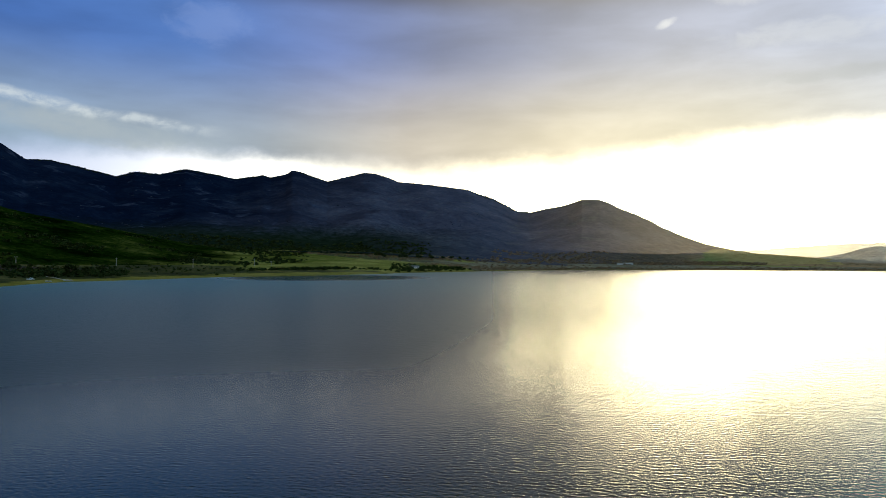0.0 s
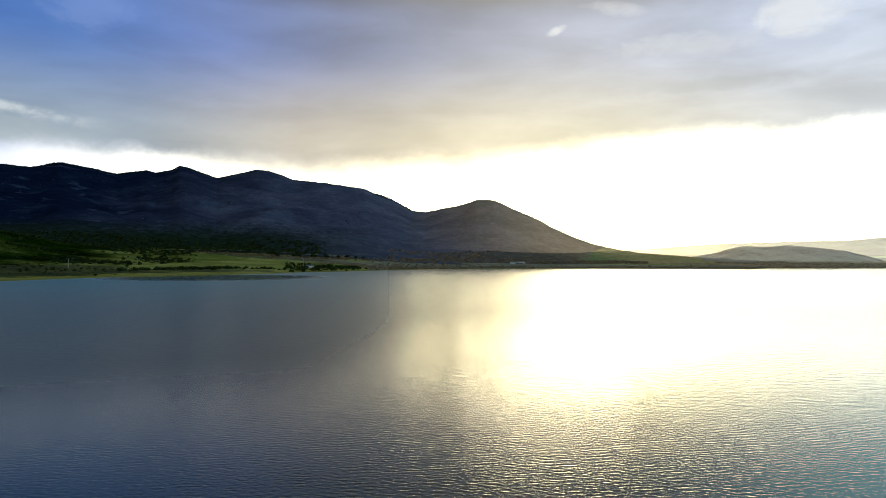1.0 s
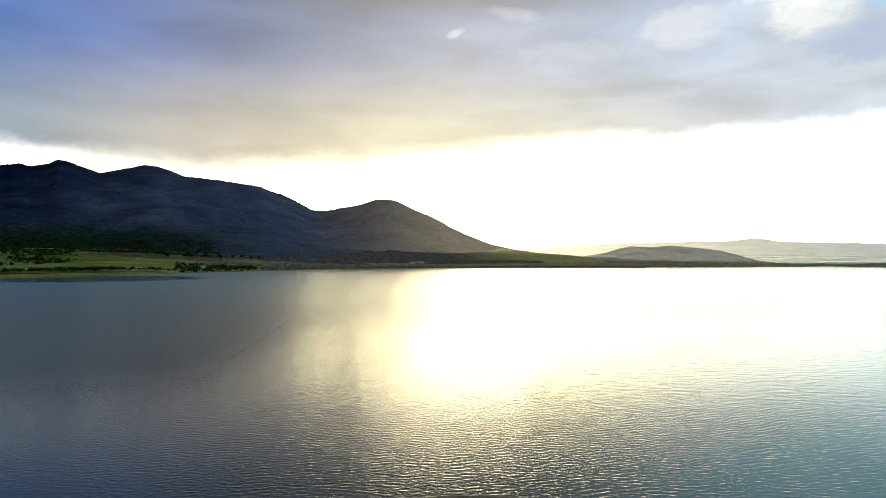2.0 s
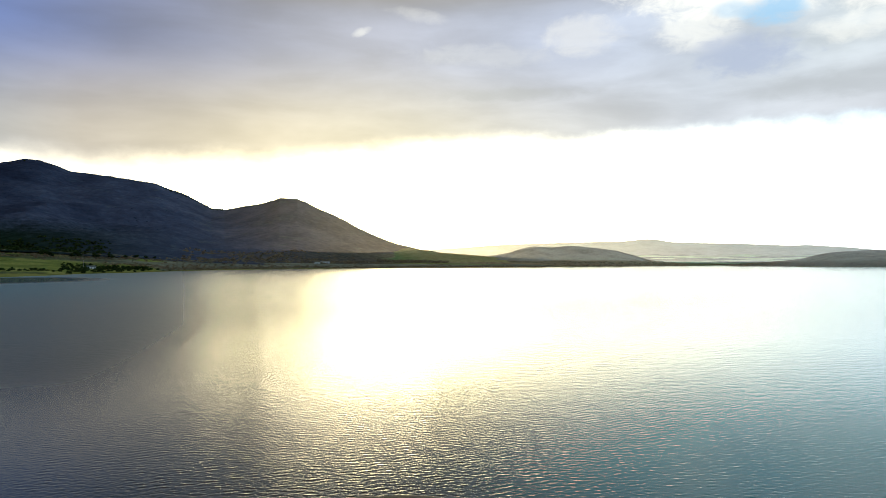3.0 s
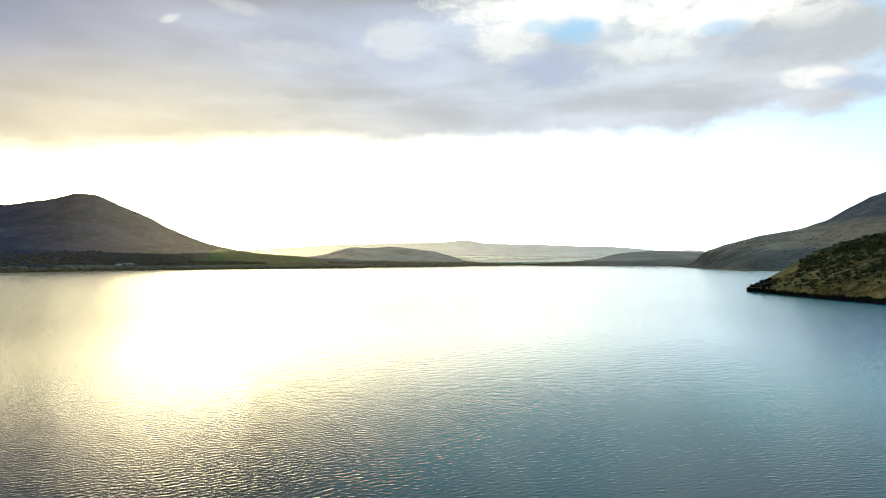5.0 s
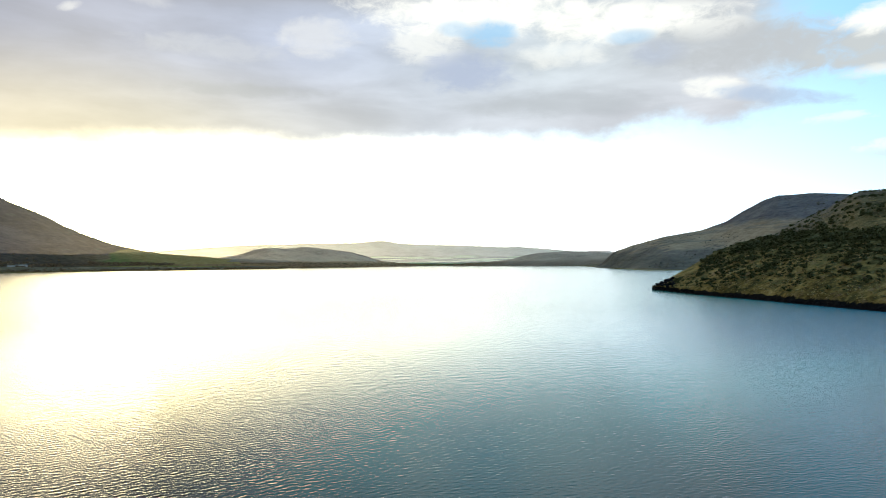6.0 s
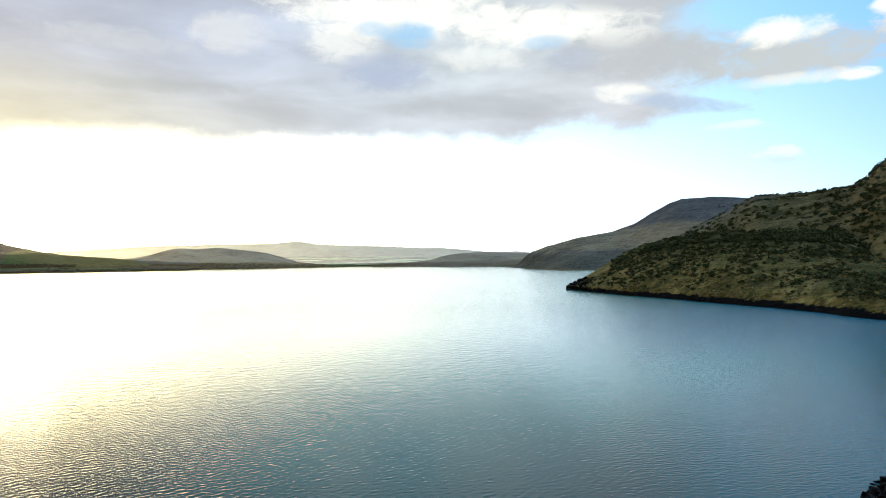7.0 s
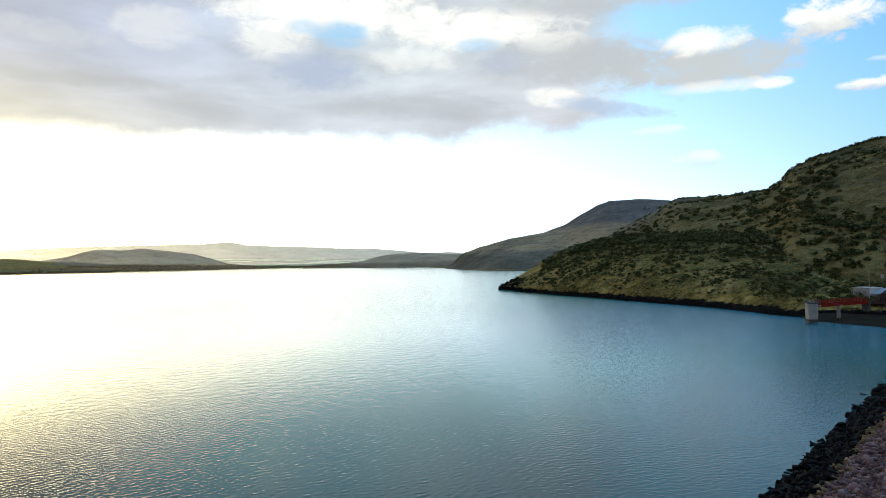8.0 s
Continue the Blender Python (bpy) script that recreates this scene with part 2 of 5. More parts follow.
def water_material():
    m, g, b = material("lake_water")
    p = place(g)
    sep = g.add("ShaderNodeSeparateXYZ")
    g.put(sep.inputs[0], p)
    # fine ripples on the wavelets near by, and the wavelets themselves farther out
    front = g.add("ShaderNodeCombineXYZ")
    g.put(front.inputs[0], g.math("MULTIPLY", g.vec("DOT_PRODUCT", p, (0.94, -0.34, 0.0)), 0.55))
    g.put(front.inputs[1], g.vec("DOT_PRODUCT", p, (0.34, 0.94, 0.0)))
    q = front.outputs[0]
    r2 = g.noise(g.mapping(q, scale=(1.3, 1.0, 1), loc=(3, 9, 0)), 4.2, 3.0, 0.5, 0.3)
    r1 = g.noise(q, 0.9, 3.0, 0.5, 0.4)
    reach = g.vec("LENGTH", p)
    calm = g.noise(g.mapping(p, scale=(0.30, 1.0, 1), rot=(0, 0, radians(30))), 0.006, 3.0, 0.5)
    amp = g.step(calm, 0.32, 0.62, 0.72, 1.0)
    # a sheltered lee under the western bank
    lee = g.math("MULTIPLY", g.step(g.vec("LENGTH", g.vec("MULTIPLY", g.vec("SUBTRACT", p, (-128.0, 775.0, 0.0)), (1.0, 0.75, 0.0))), 130.0, 80.0), 0.6)
    amp = g.math("MULTIPLY", amp, g.math("SUBTRACT", 1.0, lee))
    # the eastern arm lies in the shelter of its hills; a breeze ruffles the cove by the dam
    lie = g.math("DIVIDE", sep.outputs[0], g.math("ADD", reach, 1.0))
    amp = g.math("MULTIPLY", amp, g.math("MULTIPLY", g.math("ADD", g.step(lie, 0.50, 0.75, 1.0, 0.55), g.step(lie, 0.86, 0.93, 0.0, 0.6)), g.step(lie, -0.35, 0.20, 1.25, 1.0)))
    h = g.math("ADD", g.math("MULTIPLY", r2, g.step(lie, -0.08, 0.20, 0.014, 0.026)), g.math("MULTIPLY", r1, g.step(reach, 60.0, 260.0, 0.0, 0.16)))
    # dark west to teal east: the mirrored sky's tint put into the water's colour
    east_tint = g.step(g.math("ADD", lie, g.math("MULTIPLY", g.math("SUBTRACT", g.noise(p, 0.012, 3.0, 0.5), 0.5), 0.10)), 0.36, 0.86)
    cove_tint = g.step(g.math("ADD", sep.outputs[0], g.math("MULTIPLY", g.noise(p, 0.02, 3.0, 0.5), 30.0)), 95.0, 180.0)
    cove_tint = g.math("MULTIPLY", cove_tint, g.step(sep.outputs[1], 150.0, 40.0))
    green = g.mix(cove_tint, (0.010, 0.262, 0.238, 1), (0.026, 0.205, 0.310, 1))
    # darker, bluer colour along the dam's face
    off = g.math("ADD", sep.outputs[1], g.math("MULTIPLY", sep.outputs[0], 0.1535))
    green = g.mix(g.math("MULTIPLY", g.step(off, 24.0, 54.0, 0.75, 0.0), g.step(sep.outputs[0], 150.0, 85.0)), green, (0.006, 0.045, 0.075, 1))
    # mirrored sky brightness painted in off the western shore, less in the lee
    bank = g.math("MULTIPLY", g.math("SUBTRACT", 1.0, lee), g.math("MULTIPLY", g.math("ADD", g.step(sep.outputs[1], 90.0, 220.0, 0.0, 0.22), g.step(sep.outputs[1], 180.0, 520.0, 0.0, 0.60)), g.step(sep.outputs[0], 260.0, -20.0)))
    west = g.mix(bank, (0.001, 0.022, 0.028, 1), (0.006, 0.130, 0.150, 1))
    finish(g, b, g.mix(east_tint, west, green), g.math("MULTIPLY", g.step(reach, 40.0, g.step(lie, -0.08, 0.20, 130.0, 260.0), g.step(lie, -0.08, 0.20, 0.06, 0.10), g.math("ADD", g.step(lie, 0.30, 0.75, g.step(lie, -0.05, 0.22, 0.32, 0.21), 0.12), g.step(lie, 0.86, 0.93, 0.0, 0.11))), g.math("SUBTRACT", 1.0, lee)), g.math("MULTIPLY", h, amp), 1.0, 1.0)
    b.inputs["IOR"].default_value, b.inputs["Specular IOR Level"].default_value = 1.333, 0.26
    return m


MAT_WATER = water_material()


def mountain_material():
    """Dark scrub with level bands of bare rock; haze painted paler towards the east."""
    m, g, b = material("mountain_scrub_haze_tint")
    p = place(g)
    sep = g.add("ShaderNodeSeparateXYZ")
    g.put(sep.inputs[0], p)
    n1 = g.noise(p, 0.005, 6.0, 0.6)
    n2 = g.noise(p, 0.045, 5.0, 0.65)
    f = g.math("ADD", g.math("MULTIPLY", n1, 0.6), g.math("MULTIPLY", n2, 0.4))
    # the air's blue is put into the scrub's colour
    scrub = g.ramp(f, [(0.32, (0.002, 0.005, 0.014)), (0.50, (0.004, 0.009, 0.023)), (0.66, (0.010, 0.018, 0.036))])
    # dry and tan: haze glow painted into the slopes, stronger eastward
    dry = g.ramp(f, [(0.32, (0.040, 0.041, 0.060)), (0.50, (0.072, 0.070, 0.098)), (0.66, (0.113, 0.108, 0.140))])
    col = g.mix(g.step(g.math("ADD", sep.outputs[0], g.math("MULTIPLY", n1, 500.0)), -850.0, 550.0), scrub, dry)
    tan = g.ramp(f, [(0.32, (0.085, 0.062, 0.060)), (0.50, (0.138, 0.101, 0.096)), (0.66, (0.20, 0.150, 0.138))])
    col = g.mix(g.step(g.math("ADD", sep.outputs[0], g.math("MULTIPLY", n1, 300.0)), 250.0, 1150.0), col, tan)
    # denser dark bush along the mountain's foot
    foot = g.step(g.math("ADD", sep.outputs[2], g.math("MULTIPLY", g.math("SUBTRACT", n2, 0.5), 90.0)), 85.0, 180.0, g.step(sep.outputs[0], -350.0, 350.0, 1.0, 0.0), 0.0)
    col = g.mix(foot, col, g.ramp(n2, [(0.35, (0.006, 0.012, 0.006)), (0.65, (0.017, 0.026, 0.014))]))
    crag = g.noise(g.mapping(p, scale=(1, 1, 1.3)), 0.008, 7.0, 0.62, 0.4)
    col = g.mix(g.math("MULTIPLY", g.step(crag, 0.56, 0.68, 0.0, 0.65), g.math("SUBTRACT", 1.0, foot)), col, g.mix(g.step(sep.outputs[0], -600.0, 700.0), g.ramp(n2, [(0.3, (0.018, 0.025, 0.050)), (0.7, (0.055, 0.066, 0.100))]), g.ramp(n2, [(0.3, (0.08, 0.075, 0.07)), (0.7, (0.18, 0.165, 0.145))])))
    # a green field on the spur's last low slope, warm haze painted into its east
    meadow = g.math("MULTIPLY", g.step(sep.outputs[0], 800.0, 900.0), g.step(sep.outputs[0], 1500.0, 1400.0))
    skirt = g.math("ADD", sep.outputs[2], g.math("MULTIPLY", g.math("SUBTRACT", n2, 0.5), 14.0))
    # brown bush round the spur's foot, lightened eastward for the haze over it
    flats = g.math("MULTIPLY", g.step(g.math("ADD", sep.outputs[0], g.math("MULTIPLY", n1, 300.0)), 250.0, 850.0), g.step(skirt, 62.0, 44.0))
    col = g.mix(flats, col, g.mix(g.step(sep.outputs[0], 700.0, 1000.0), g.ramp(n2, [(0.35, (0.085, 0.062, 0.042)), (0.65, (0.15, 0.108, 0.070))]), g.ramp(n2, [(0.35, (0.24, 0.15, 0.075)), (0.65, (0.42, 0.27, 0.14))])))
    brow = g.step(g.math("ADD", sep.outputs[0], g.math("MULTIPLY", n1, 120.0)), 900.0, 1150.0, 36.0, 80.0)
    meadow = g.math("MULTIPLY", meadow, g.math("MULTIPLY", g.step(skirt, 15.0, 18.0), g.step(g.math("SUBTRACT", skirt, brow), 0.0, -6.0)))
    col = g.mix(meadow, col, g.mix(g.step(sep.outputs[0], 880.0, 1080.0), g.ramp(n2, [(0.35, (0.13, 0.15, 0.045)), (0.65, (0.24, 0.25, 0.09))]),
                                   g.ramp(n2, [(0.35, (0.34, 0.235, 0.085)), (0.65, (0.48, 0.345, 0.135))])))
    finish(g, b, col, 0.95, g.math("ADD", n2, crag), 0.55, 8.0, spec=0.0)
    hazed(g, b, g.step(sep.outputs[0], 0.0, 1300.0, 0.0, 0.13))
    return m


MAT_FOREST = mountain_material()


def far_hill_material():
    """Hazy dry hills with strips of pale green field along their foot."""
    m, g, b = material("distant_hill_grass_haze")
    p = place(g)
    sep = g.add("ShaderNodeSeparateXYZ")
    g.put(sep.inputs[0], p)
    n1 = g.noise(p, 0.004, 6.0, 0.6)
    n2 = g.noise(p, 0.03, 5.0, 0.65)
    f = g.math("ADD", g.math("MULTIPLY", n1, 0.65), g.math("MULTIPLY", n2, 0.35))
    # the very pale base colour stands in for haze over dry grass
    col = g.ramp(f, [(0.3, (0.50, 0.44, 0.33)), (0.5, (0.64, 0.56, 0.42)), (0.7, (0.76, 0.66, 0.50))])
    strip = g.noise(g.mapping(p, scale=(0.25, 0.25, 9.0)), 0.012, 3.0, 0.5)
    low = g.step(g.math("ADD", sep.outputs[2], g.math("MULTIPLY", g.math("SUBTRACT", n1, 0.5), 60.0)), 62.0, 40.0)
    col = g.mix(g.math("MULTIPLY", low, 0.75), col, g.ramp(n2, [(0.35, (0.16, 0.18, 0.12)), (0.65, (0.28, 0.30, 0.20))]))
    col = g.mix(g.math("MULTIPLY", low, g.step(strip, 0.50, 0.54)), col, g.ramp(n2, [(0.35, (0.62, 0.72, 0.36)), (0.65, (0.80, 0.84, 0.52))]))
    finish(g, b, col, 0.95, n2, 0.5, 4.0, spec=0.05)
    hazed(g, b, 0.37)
    return m


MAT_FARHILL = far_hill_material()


def hill_material(name, low, high, soil, z0, z1, size):
    """Dry grass low down, greener or darker cover higher up, blotches of bare soil; stonier towards the far north end,
    with haze painted in as a paler tone.
    """
    m, g, b = material(name)
    p = place(g)
    sep = g.add("ShaderNodeSeparateXYZ")
    g.put(sep.inputs[0], p)
    n1 = g.noise(p, size, 6.0, 0.6)
    n2 = g.noise(p, size * 12.0, 5.0, 0.65)
    n3 = g.noise(g.mapping(p, loc=(300, 70, 20)), size * 2.4, 5.0, 0.6)
    f = g.math("ADD", g.math("MULTIPLY", n1, 0.6), g.math("MULTIPLY", n2, 0.4))
    f = g.math("ADD", g.math("MULTIPLY", g.math("SUBTRACT", f, 0.5), 1.6), 0.5)
    span = z1 - z0
    rise = g.step(g.math("ADD", sep.outputs[2], g.math("MULTIPLY", g.math("SUBTRACT", n1, 0.5), span * 2.2)), z0, z1)
    col = g.mix(rise, g.ramp(f, low), g.ramp(f, high))
    col = g.mix(g.step(n3, 0.52, 0.66, 0.0, 0.8), col, g.ramp(n2, soil))
    n4 = g.noise(g.mapping(p, loc=(90, 31, 5)), size * 5.0, 5.0, 0.62, 0.4)
    col = g.mix(g.step(n4, 0.40, 0.32, 0.0, 0.5), col, g.mix(1.0, col, (1.5, 1.35, 1.3, 1), "MULTIPLY"))
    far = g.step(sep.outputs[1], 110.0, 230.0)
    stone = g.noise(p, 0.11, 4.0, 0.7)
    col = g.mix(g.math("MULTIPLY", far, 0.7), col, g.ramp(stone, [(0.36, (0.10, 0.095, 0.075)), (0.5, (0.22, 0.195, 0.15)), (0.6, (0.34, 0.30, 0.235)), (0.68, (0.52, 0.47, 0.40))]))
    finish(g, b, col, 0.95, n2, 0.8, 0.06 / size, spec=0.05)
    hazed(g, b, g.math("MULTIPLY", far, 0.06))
    return m


MAT_DRYHILL = hill_material("dry_hillside_grass", [(0.36, (0.092, 0.080, 0.030)), (0.5, (0.185, 0.150, 0.058)), (0.64, (0.295, 0.236, 0.098))],
                            [(0.36, (0.078, 0.069, 0.030)), (0.5, (0.150, 0.124, 0.054)), (0.64, (0.24, 0.195, 0.088))],
                            [(0.35, (0.052, 0.056, 0.020)), (0.65, (0.10, 0.104, 0.038))], 20.0, 60.0, 0.03)


def mesa_material():
    """A table hill: dark blue-grey crags under the rim, a dry tan slope, level ledges and grey-green scrub round the foot."""
    m, g, b = material("table_hill_scrub_and_crag")
    p = place(g)
    sep = g.add("ShaderNodeSeparateXYZ")
    g.put(sep.inputs[0], p)
    n1 = g.noise(p, 0.010, 6.0, 0.6)
    n2 = g.noise(p, 0.07, 5.0, 0.65)
    f = g.math("ADD", g.math("MULTIPLY", n1, 0.55), g.math("MULTIPLY", n2, 0.45))
    z = g.math("ADD", sep.outputs[2], g.math("MULTIPLY", g.math("SUBTRACT", n1, 0.5), 55.0))
    col = g.ramp(f, [(0.36, (0.24, 0.195, 0.13)), (0.5, (0.38, 0.31, 0.20)), (0.64, (0.50, 0.41, 0.27))])
    foot = g.ramp(f, [(0.36, (0.10, 0.104, 0.092)), (0.5, (0.16, 0.160, 0.138)), (0.64, (0.24, 0.23, 0.19))])
    crag = g.ramp(f, [(0.36, (0.075, 0.082, 0.098)), (0.5, (0.13, 0.137, 0.155)), (0.64, (0.20, 0.20, 0.21))])
    col = g.mix(g.step(z, 46.0, 34.0, 0.0, 0.9), col, foot)
    col = g.mix(g.step(z, 78.0, 98.0, 0.0, 0.95), col, crag)
    ledge = g.noise(g.mapping(p, scale=(0.06, 0.06, 1.0)), 0.06, 4.0, 0.6)
    col = g.mix(g.step(ledge, 0.53, 0.61, 0.0, 0.5), col, foot)
    finish(g, b, col, 0.95, g.math("ADD", n2, g.math("MULTIPLY", ledge, 2.0)), 0.8, 6.0, spec=0.05)
    # transparency stands in for the haze in front of the hill
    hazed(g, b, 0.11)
    return m


MAT_MESA = mesa_material()


def low_hill_material():
    """Dry grass hills in the haze, with brown bush on the flats at their foot."""
    m, g, b = material("low_hill_dry_grass_haze")
    p = place(g)
    sep = g.add("ShaderNodeSeparateXYZ")
    g.put(sep.inputs[0], p)
    n1 = g.noise(p, 0.010, 6.0, 0.6)
    n2 = g.noise(p, 0.09, 5.0, 0.65)
    f = g.math("ADD", g.math("MULTIPLY", n1, 0.65), g.math("MULTIPLY", n2, 0.35))
    # grass and foot bush are lightened and warmed to stand in for haze
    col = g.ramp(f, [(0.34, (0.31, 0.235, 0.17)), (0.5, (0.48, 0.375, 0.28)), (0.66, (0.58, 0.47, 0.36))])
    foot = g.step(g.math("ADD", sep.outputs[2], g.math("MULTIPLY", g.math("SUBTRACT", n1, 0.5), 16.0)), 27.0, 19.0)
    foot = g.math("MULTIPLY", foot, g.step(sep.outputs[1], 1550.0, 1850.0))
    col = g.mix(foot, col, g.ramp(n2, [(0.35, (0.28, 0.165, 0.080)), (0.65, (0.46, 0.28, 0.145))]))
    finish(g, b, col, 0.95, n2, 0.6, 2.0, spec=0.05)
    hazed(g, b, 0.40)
    return m


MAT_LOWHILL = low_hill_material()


def foothill_material():
    """Dark green grazing land that gives way to pale cropped pasture at the hill's low end, with darker unmown blotches."""
    m, g, b = material("green_pasture")
    p = place(g)
    sep = g.add("ShaderNodeSeparateXYZ")
    g.put(sep.inputs[0], p)
    n1 = g.noise(p, 0.012, 6.0, 0.6)
    n2 = g.noise(p, 0.13, 5.0, 0.65)
    f = g.math("ADD", g.math("MULTIPLY", n1, 0.65), g.math("MULTIPLY", n2, 0.35))
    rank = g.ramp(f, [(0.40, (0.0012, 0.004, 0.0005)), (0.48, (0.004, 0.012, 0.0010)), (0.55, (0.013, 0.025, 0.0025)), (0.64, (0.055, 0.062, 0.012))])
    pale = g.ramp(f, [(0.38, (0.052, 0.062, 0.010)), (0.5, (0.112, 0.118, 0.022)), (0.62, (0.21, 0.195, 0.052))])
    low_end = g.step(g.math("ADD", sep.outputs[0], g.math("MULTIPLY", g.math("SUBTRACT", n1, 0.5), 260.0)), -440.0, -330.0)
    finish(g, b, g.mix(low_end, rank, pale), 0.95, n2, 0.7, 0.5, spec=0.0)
    return m


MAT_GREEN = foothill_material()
MAT_LEAF = mottled("bush_leaves", [(0.3, (0.010, 0.018, 0.004)), (0.5, (0.024, 0.036, 0.008)), (0.7, (0.05, 0.060, 0.016))], 0.4, 0.8, 6.0, 0.3, 0.1, spec=0.02, own=True)
MAT_SHRUB = mottled("shrub_leaves", [(0.3, (0.060, 0.074, 0.028)), (0.5, (0.102, 0.118, 0.046)), (0.7, (0.165, 0.172, 0.073))], 0.05, 0.8, 20.0, 0.3, 0.1, own=True)
# table hill scrub: lightened for haze as well as part see-through
MAT_FARSCRUB = mottled("far_scrub_leaves_hazed", [(0.3, (0.15, 0.15, 0.11)), (0.5, (0.20, 0.19, 0.14)), (0.7, (0.27, 0.25, 0.18))], 0.02, 0.9, 20.0, 0.3, 0.1, own=True, haze=0.15)
MAT_STRAW = mottled("dry_grass_tufts", [(0.3, (0.38, 0.32, 0.14)), (0.5, (0.52, 0.43, 0.20)), (0.7, (0.66, 0.55, 0.29))], 0.08, 0.9, 14.0, 0.3, 0.1, own=True)
# distant bush with haze painted in, paler and browner than the near leaves
MAT_FARLEAF = mottled("far_bush_leaves_hazed", [(0.3, (0.17, 0.115, 0.066)), (0.5, (0.255, 0.175, 0.100)), (0.7, (0.35, 0.245, 0.14))], 0.03, 0.9, 20.0, 0.3, 0.1, spec=0.0, own=True, haze=0.2)
MAT_BARK = mottled("bark", [(0.3, (0.06, 0.045, 0.03)), (0.7, (0.16, 0.12, 0.08))], 3.0, 0.95, 8.0, 0.6, 0.03)
MAT_WETROCK = mottled("wet_dark_rock", [(0.3, (0.003, 0.0035, 0.006)), (0.5, (0.007, 0.008, 0.011)), (0.7, (0.019, 0.019, 0.022))], 0.7, 0.75, 6.0, 0.7, 0.08, spec=0.06, own=True)
MAT_PINKROCK = mottled("pinkish_riprap", [(0.28, (0.105, 0.064, 0.076)), (0.5, (0.200, 0.130, 0.148)), (0.7, (0.34, 0.24, 0.26))], 0.8, 0.9, 7.0, 0.7, 0.06, own=True)
MAT_FIELDSTONE = mottled("pale_field_stone", [(0.28, (0.14, 0.115, 0.075)), (0.5, (0.22, 0.18, 0.12)), (0.7, (0.32, 0.265, 0.185))], 0.8, 0.9, 7.0, 0.6, 0.05, own=True)
MAT_MOUND = mottled("purplish_brown_rubble", [(0.28, (0.055, 0.038, 0.036)), (0.5, (0.10, 0.070, 0.066)), (0.7, (0.17, 0.125, 0.115))], 0.8, 0.9, 7.0, 0.7, 0.06, own=True)
MAT_BROWNROCK = mottled("brown_riprap", [(0.28, (0.10, 0.070, 0.045)), (0.5, (0.19, 0.135, 0.085)), (0.7, (0.30, 0.22, 0.15))], 0.8, 0.9, 7.0, 0.7, 0.06, own=True)


# ---- geometry helpers ----
def part(name, bm, mat, parent=None, label="", smooth=False):
    me = bpy.data.meshes.new(name)
    bm.to_mesh(me)
    bm.free()
    me.materials.append(mat)
    if smooth:
        me.shade_smooth()
    ob = new(name, me)
    if parent is not None:
        ob.parent = parent
    return tagged(ob, label)


def mesh_thing(name, v, f, mat, smooth=True):
    """A mesh from arrays of corners and of faces that all have the same number of corners."""
    v, f = np.asarray(v, dtype=np.float32), np.asarray(f, dtype=np.int32)
    me = bpy.data.meshes.new(name)
    k = f.shape[1]
    me.vertices.add(len(v))
    me.vertices.foreach_set("co", v.ravel())
    me.loops.add(f.size)
    me.loops.foreach_set("vertex_index", f.ravel())
    me.polygons.add(len(f))
    me.polygons.foreach_set("loop_start", np.arange(0, f.size, k, dtype=np.int32))
    me.update(calc_edges=True)
    for m in (mat if isinstance(mat, (list, tuple)) else [mat]):
        me.materials.append(m)
    if smooth:
        me.shade_smooth()
    return new(name, me)


def box(bm, size, at=(0, 0, 0), rz=0.0, bevel=0.0):
    r = bmesh.ops.create_cube(bm, size=1.0, matrix=pose(*at, 0, 0, rz) @ Matrix.Diagonal((*size, 1)))
    if bevel:
        edges = {e for v in r["verts"] for e in v.link_edges}
        bmesh.ops.bevel(bm, geom=list(edges), offset=bevel, segments=1, affect="EDGES")
    return r["verts"]


def rod(bm, a, b, r1, r2=None, n=8):
    a, b = Vector(a), Vector(b)
    m = Matrix.Translation((a + b) / 2) @ (b - a).to_track_quat("Z", "Y").to_matrix().to_4x4()
    bmesh.ops.create_cone(bm, cap_ends=True, segments=n, radius1=r1, radius2=r1 if r2 is None else r2, depth=(b - a).length, matrix=m)


def hash2(i, j, seed):
    v = np.sin(i * 127.1 + j * 311.7 + seed * 74.7) * 43758.5453
    return v - np.floor(v)


def vnoise(x, y, seed=0):
    i, j = np.floor(x), np.floor(y)
    u, w = x - i, y - j
    u, w = u * u * (3 - 2 * u), w * w * (3 - 2 * w)
    a, b, c, d = hash2(i, j, seed), hash2(i + 1, j, seed), hash2(i, j + 1, seed), hash2(i + 1, j + 1, seed)
    return (a * (1 - u) + b * u) * (1 - w) + (c * (1 - u) + d * u) * w


def fbm(x, y, octaves=5, seed=0, gain=0.5):
    s, amp, tot = 0.0, 1.0, 0.0
    for k in range(octaves):
        s, tot = s + amp * (vnoise(x, y, seed + k) - 0.5), tot + amp
        x, y, amp = x * 2.03 + 11.3, y * 2.03 - 7.1, amp * gain
    return s / tot * 2


def at(az, r):
    a = np.radians(az)
    return -np.sin(a) * r, np.cos(a) * r


def smooth_interp(az, xs, ys, width):
    """Values between the rows, rounded over a few tenths of a degree."""
    offs = np.linspace(-1.5, 1.5, 7)
    w = np.exp(-offs ** 2)
    return sum(k * np.interp(az + o * width, xs, ys) for o, k in zip(offs, w)) / w.sum()


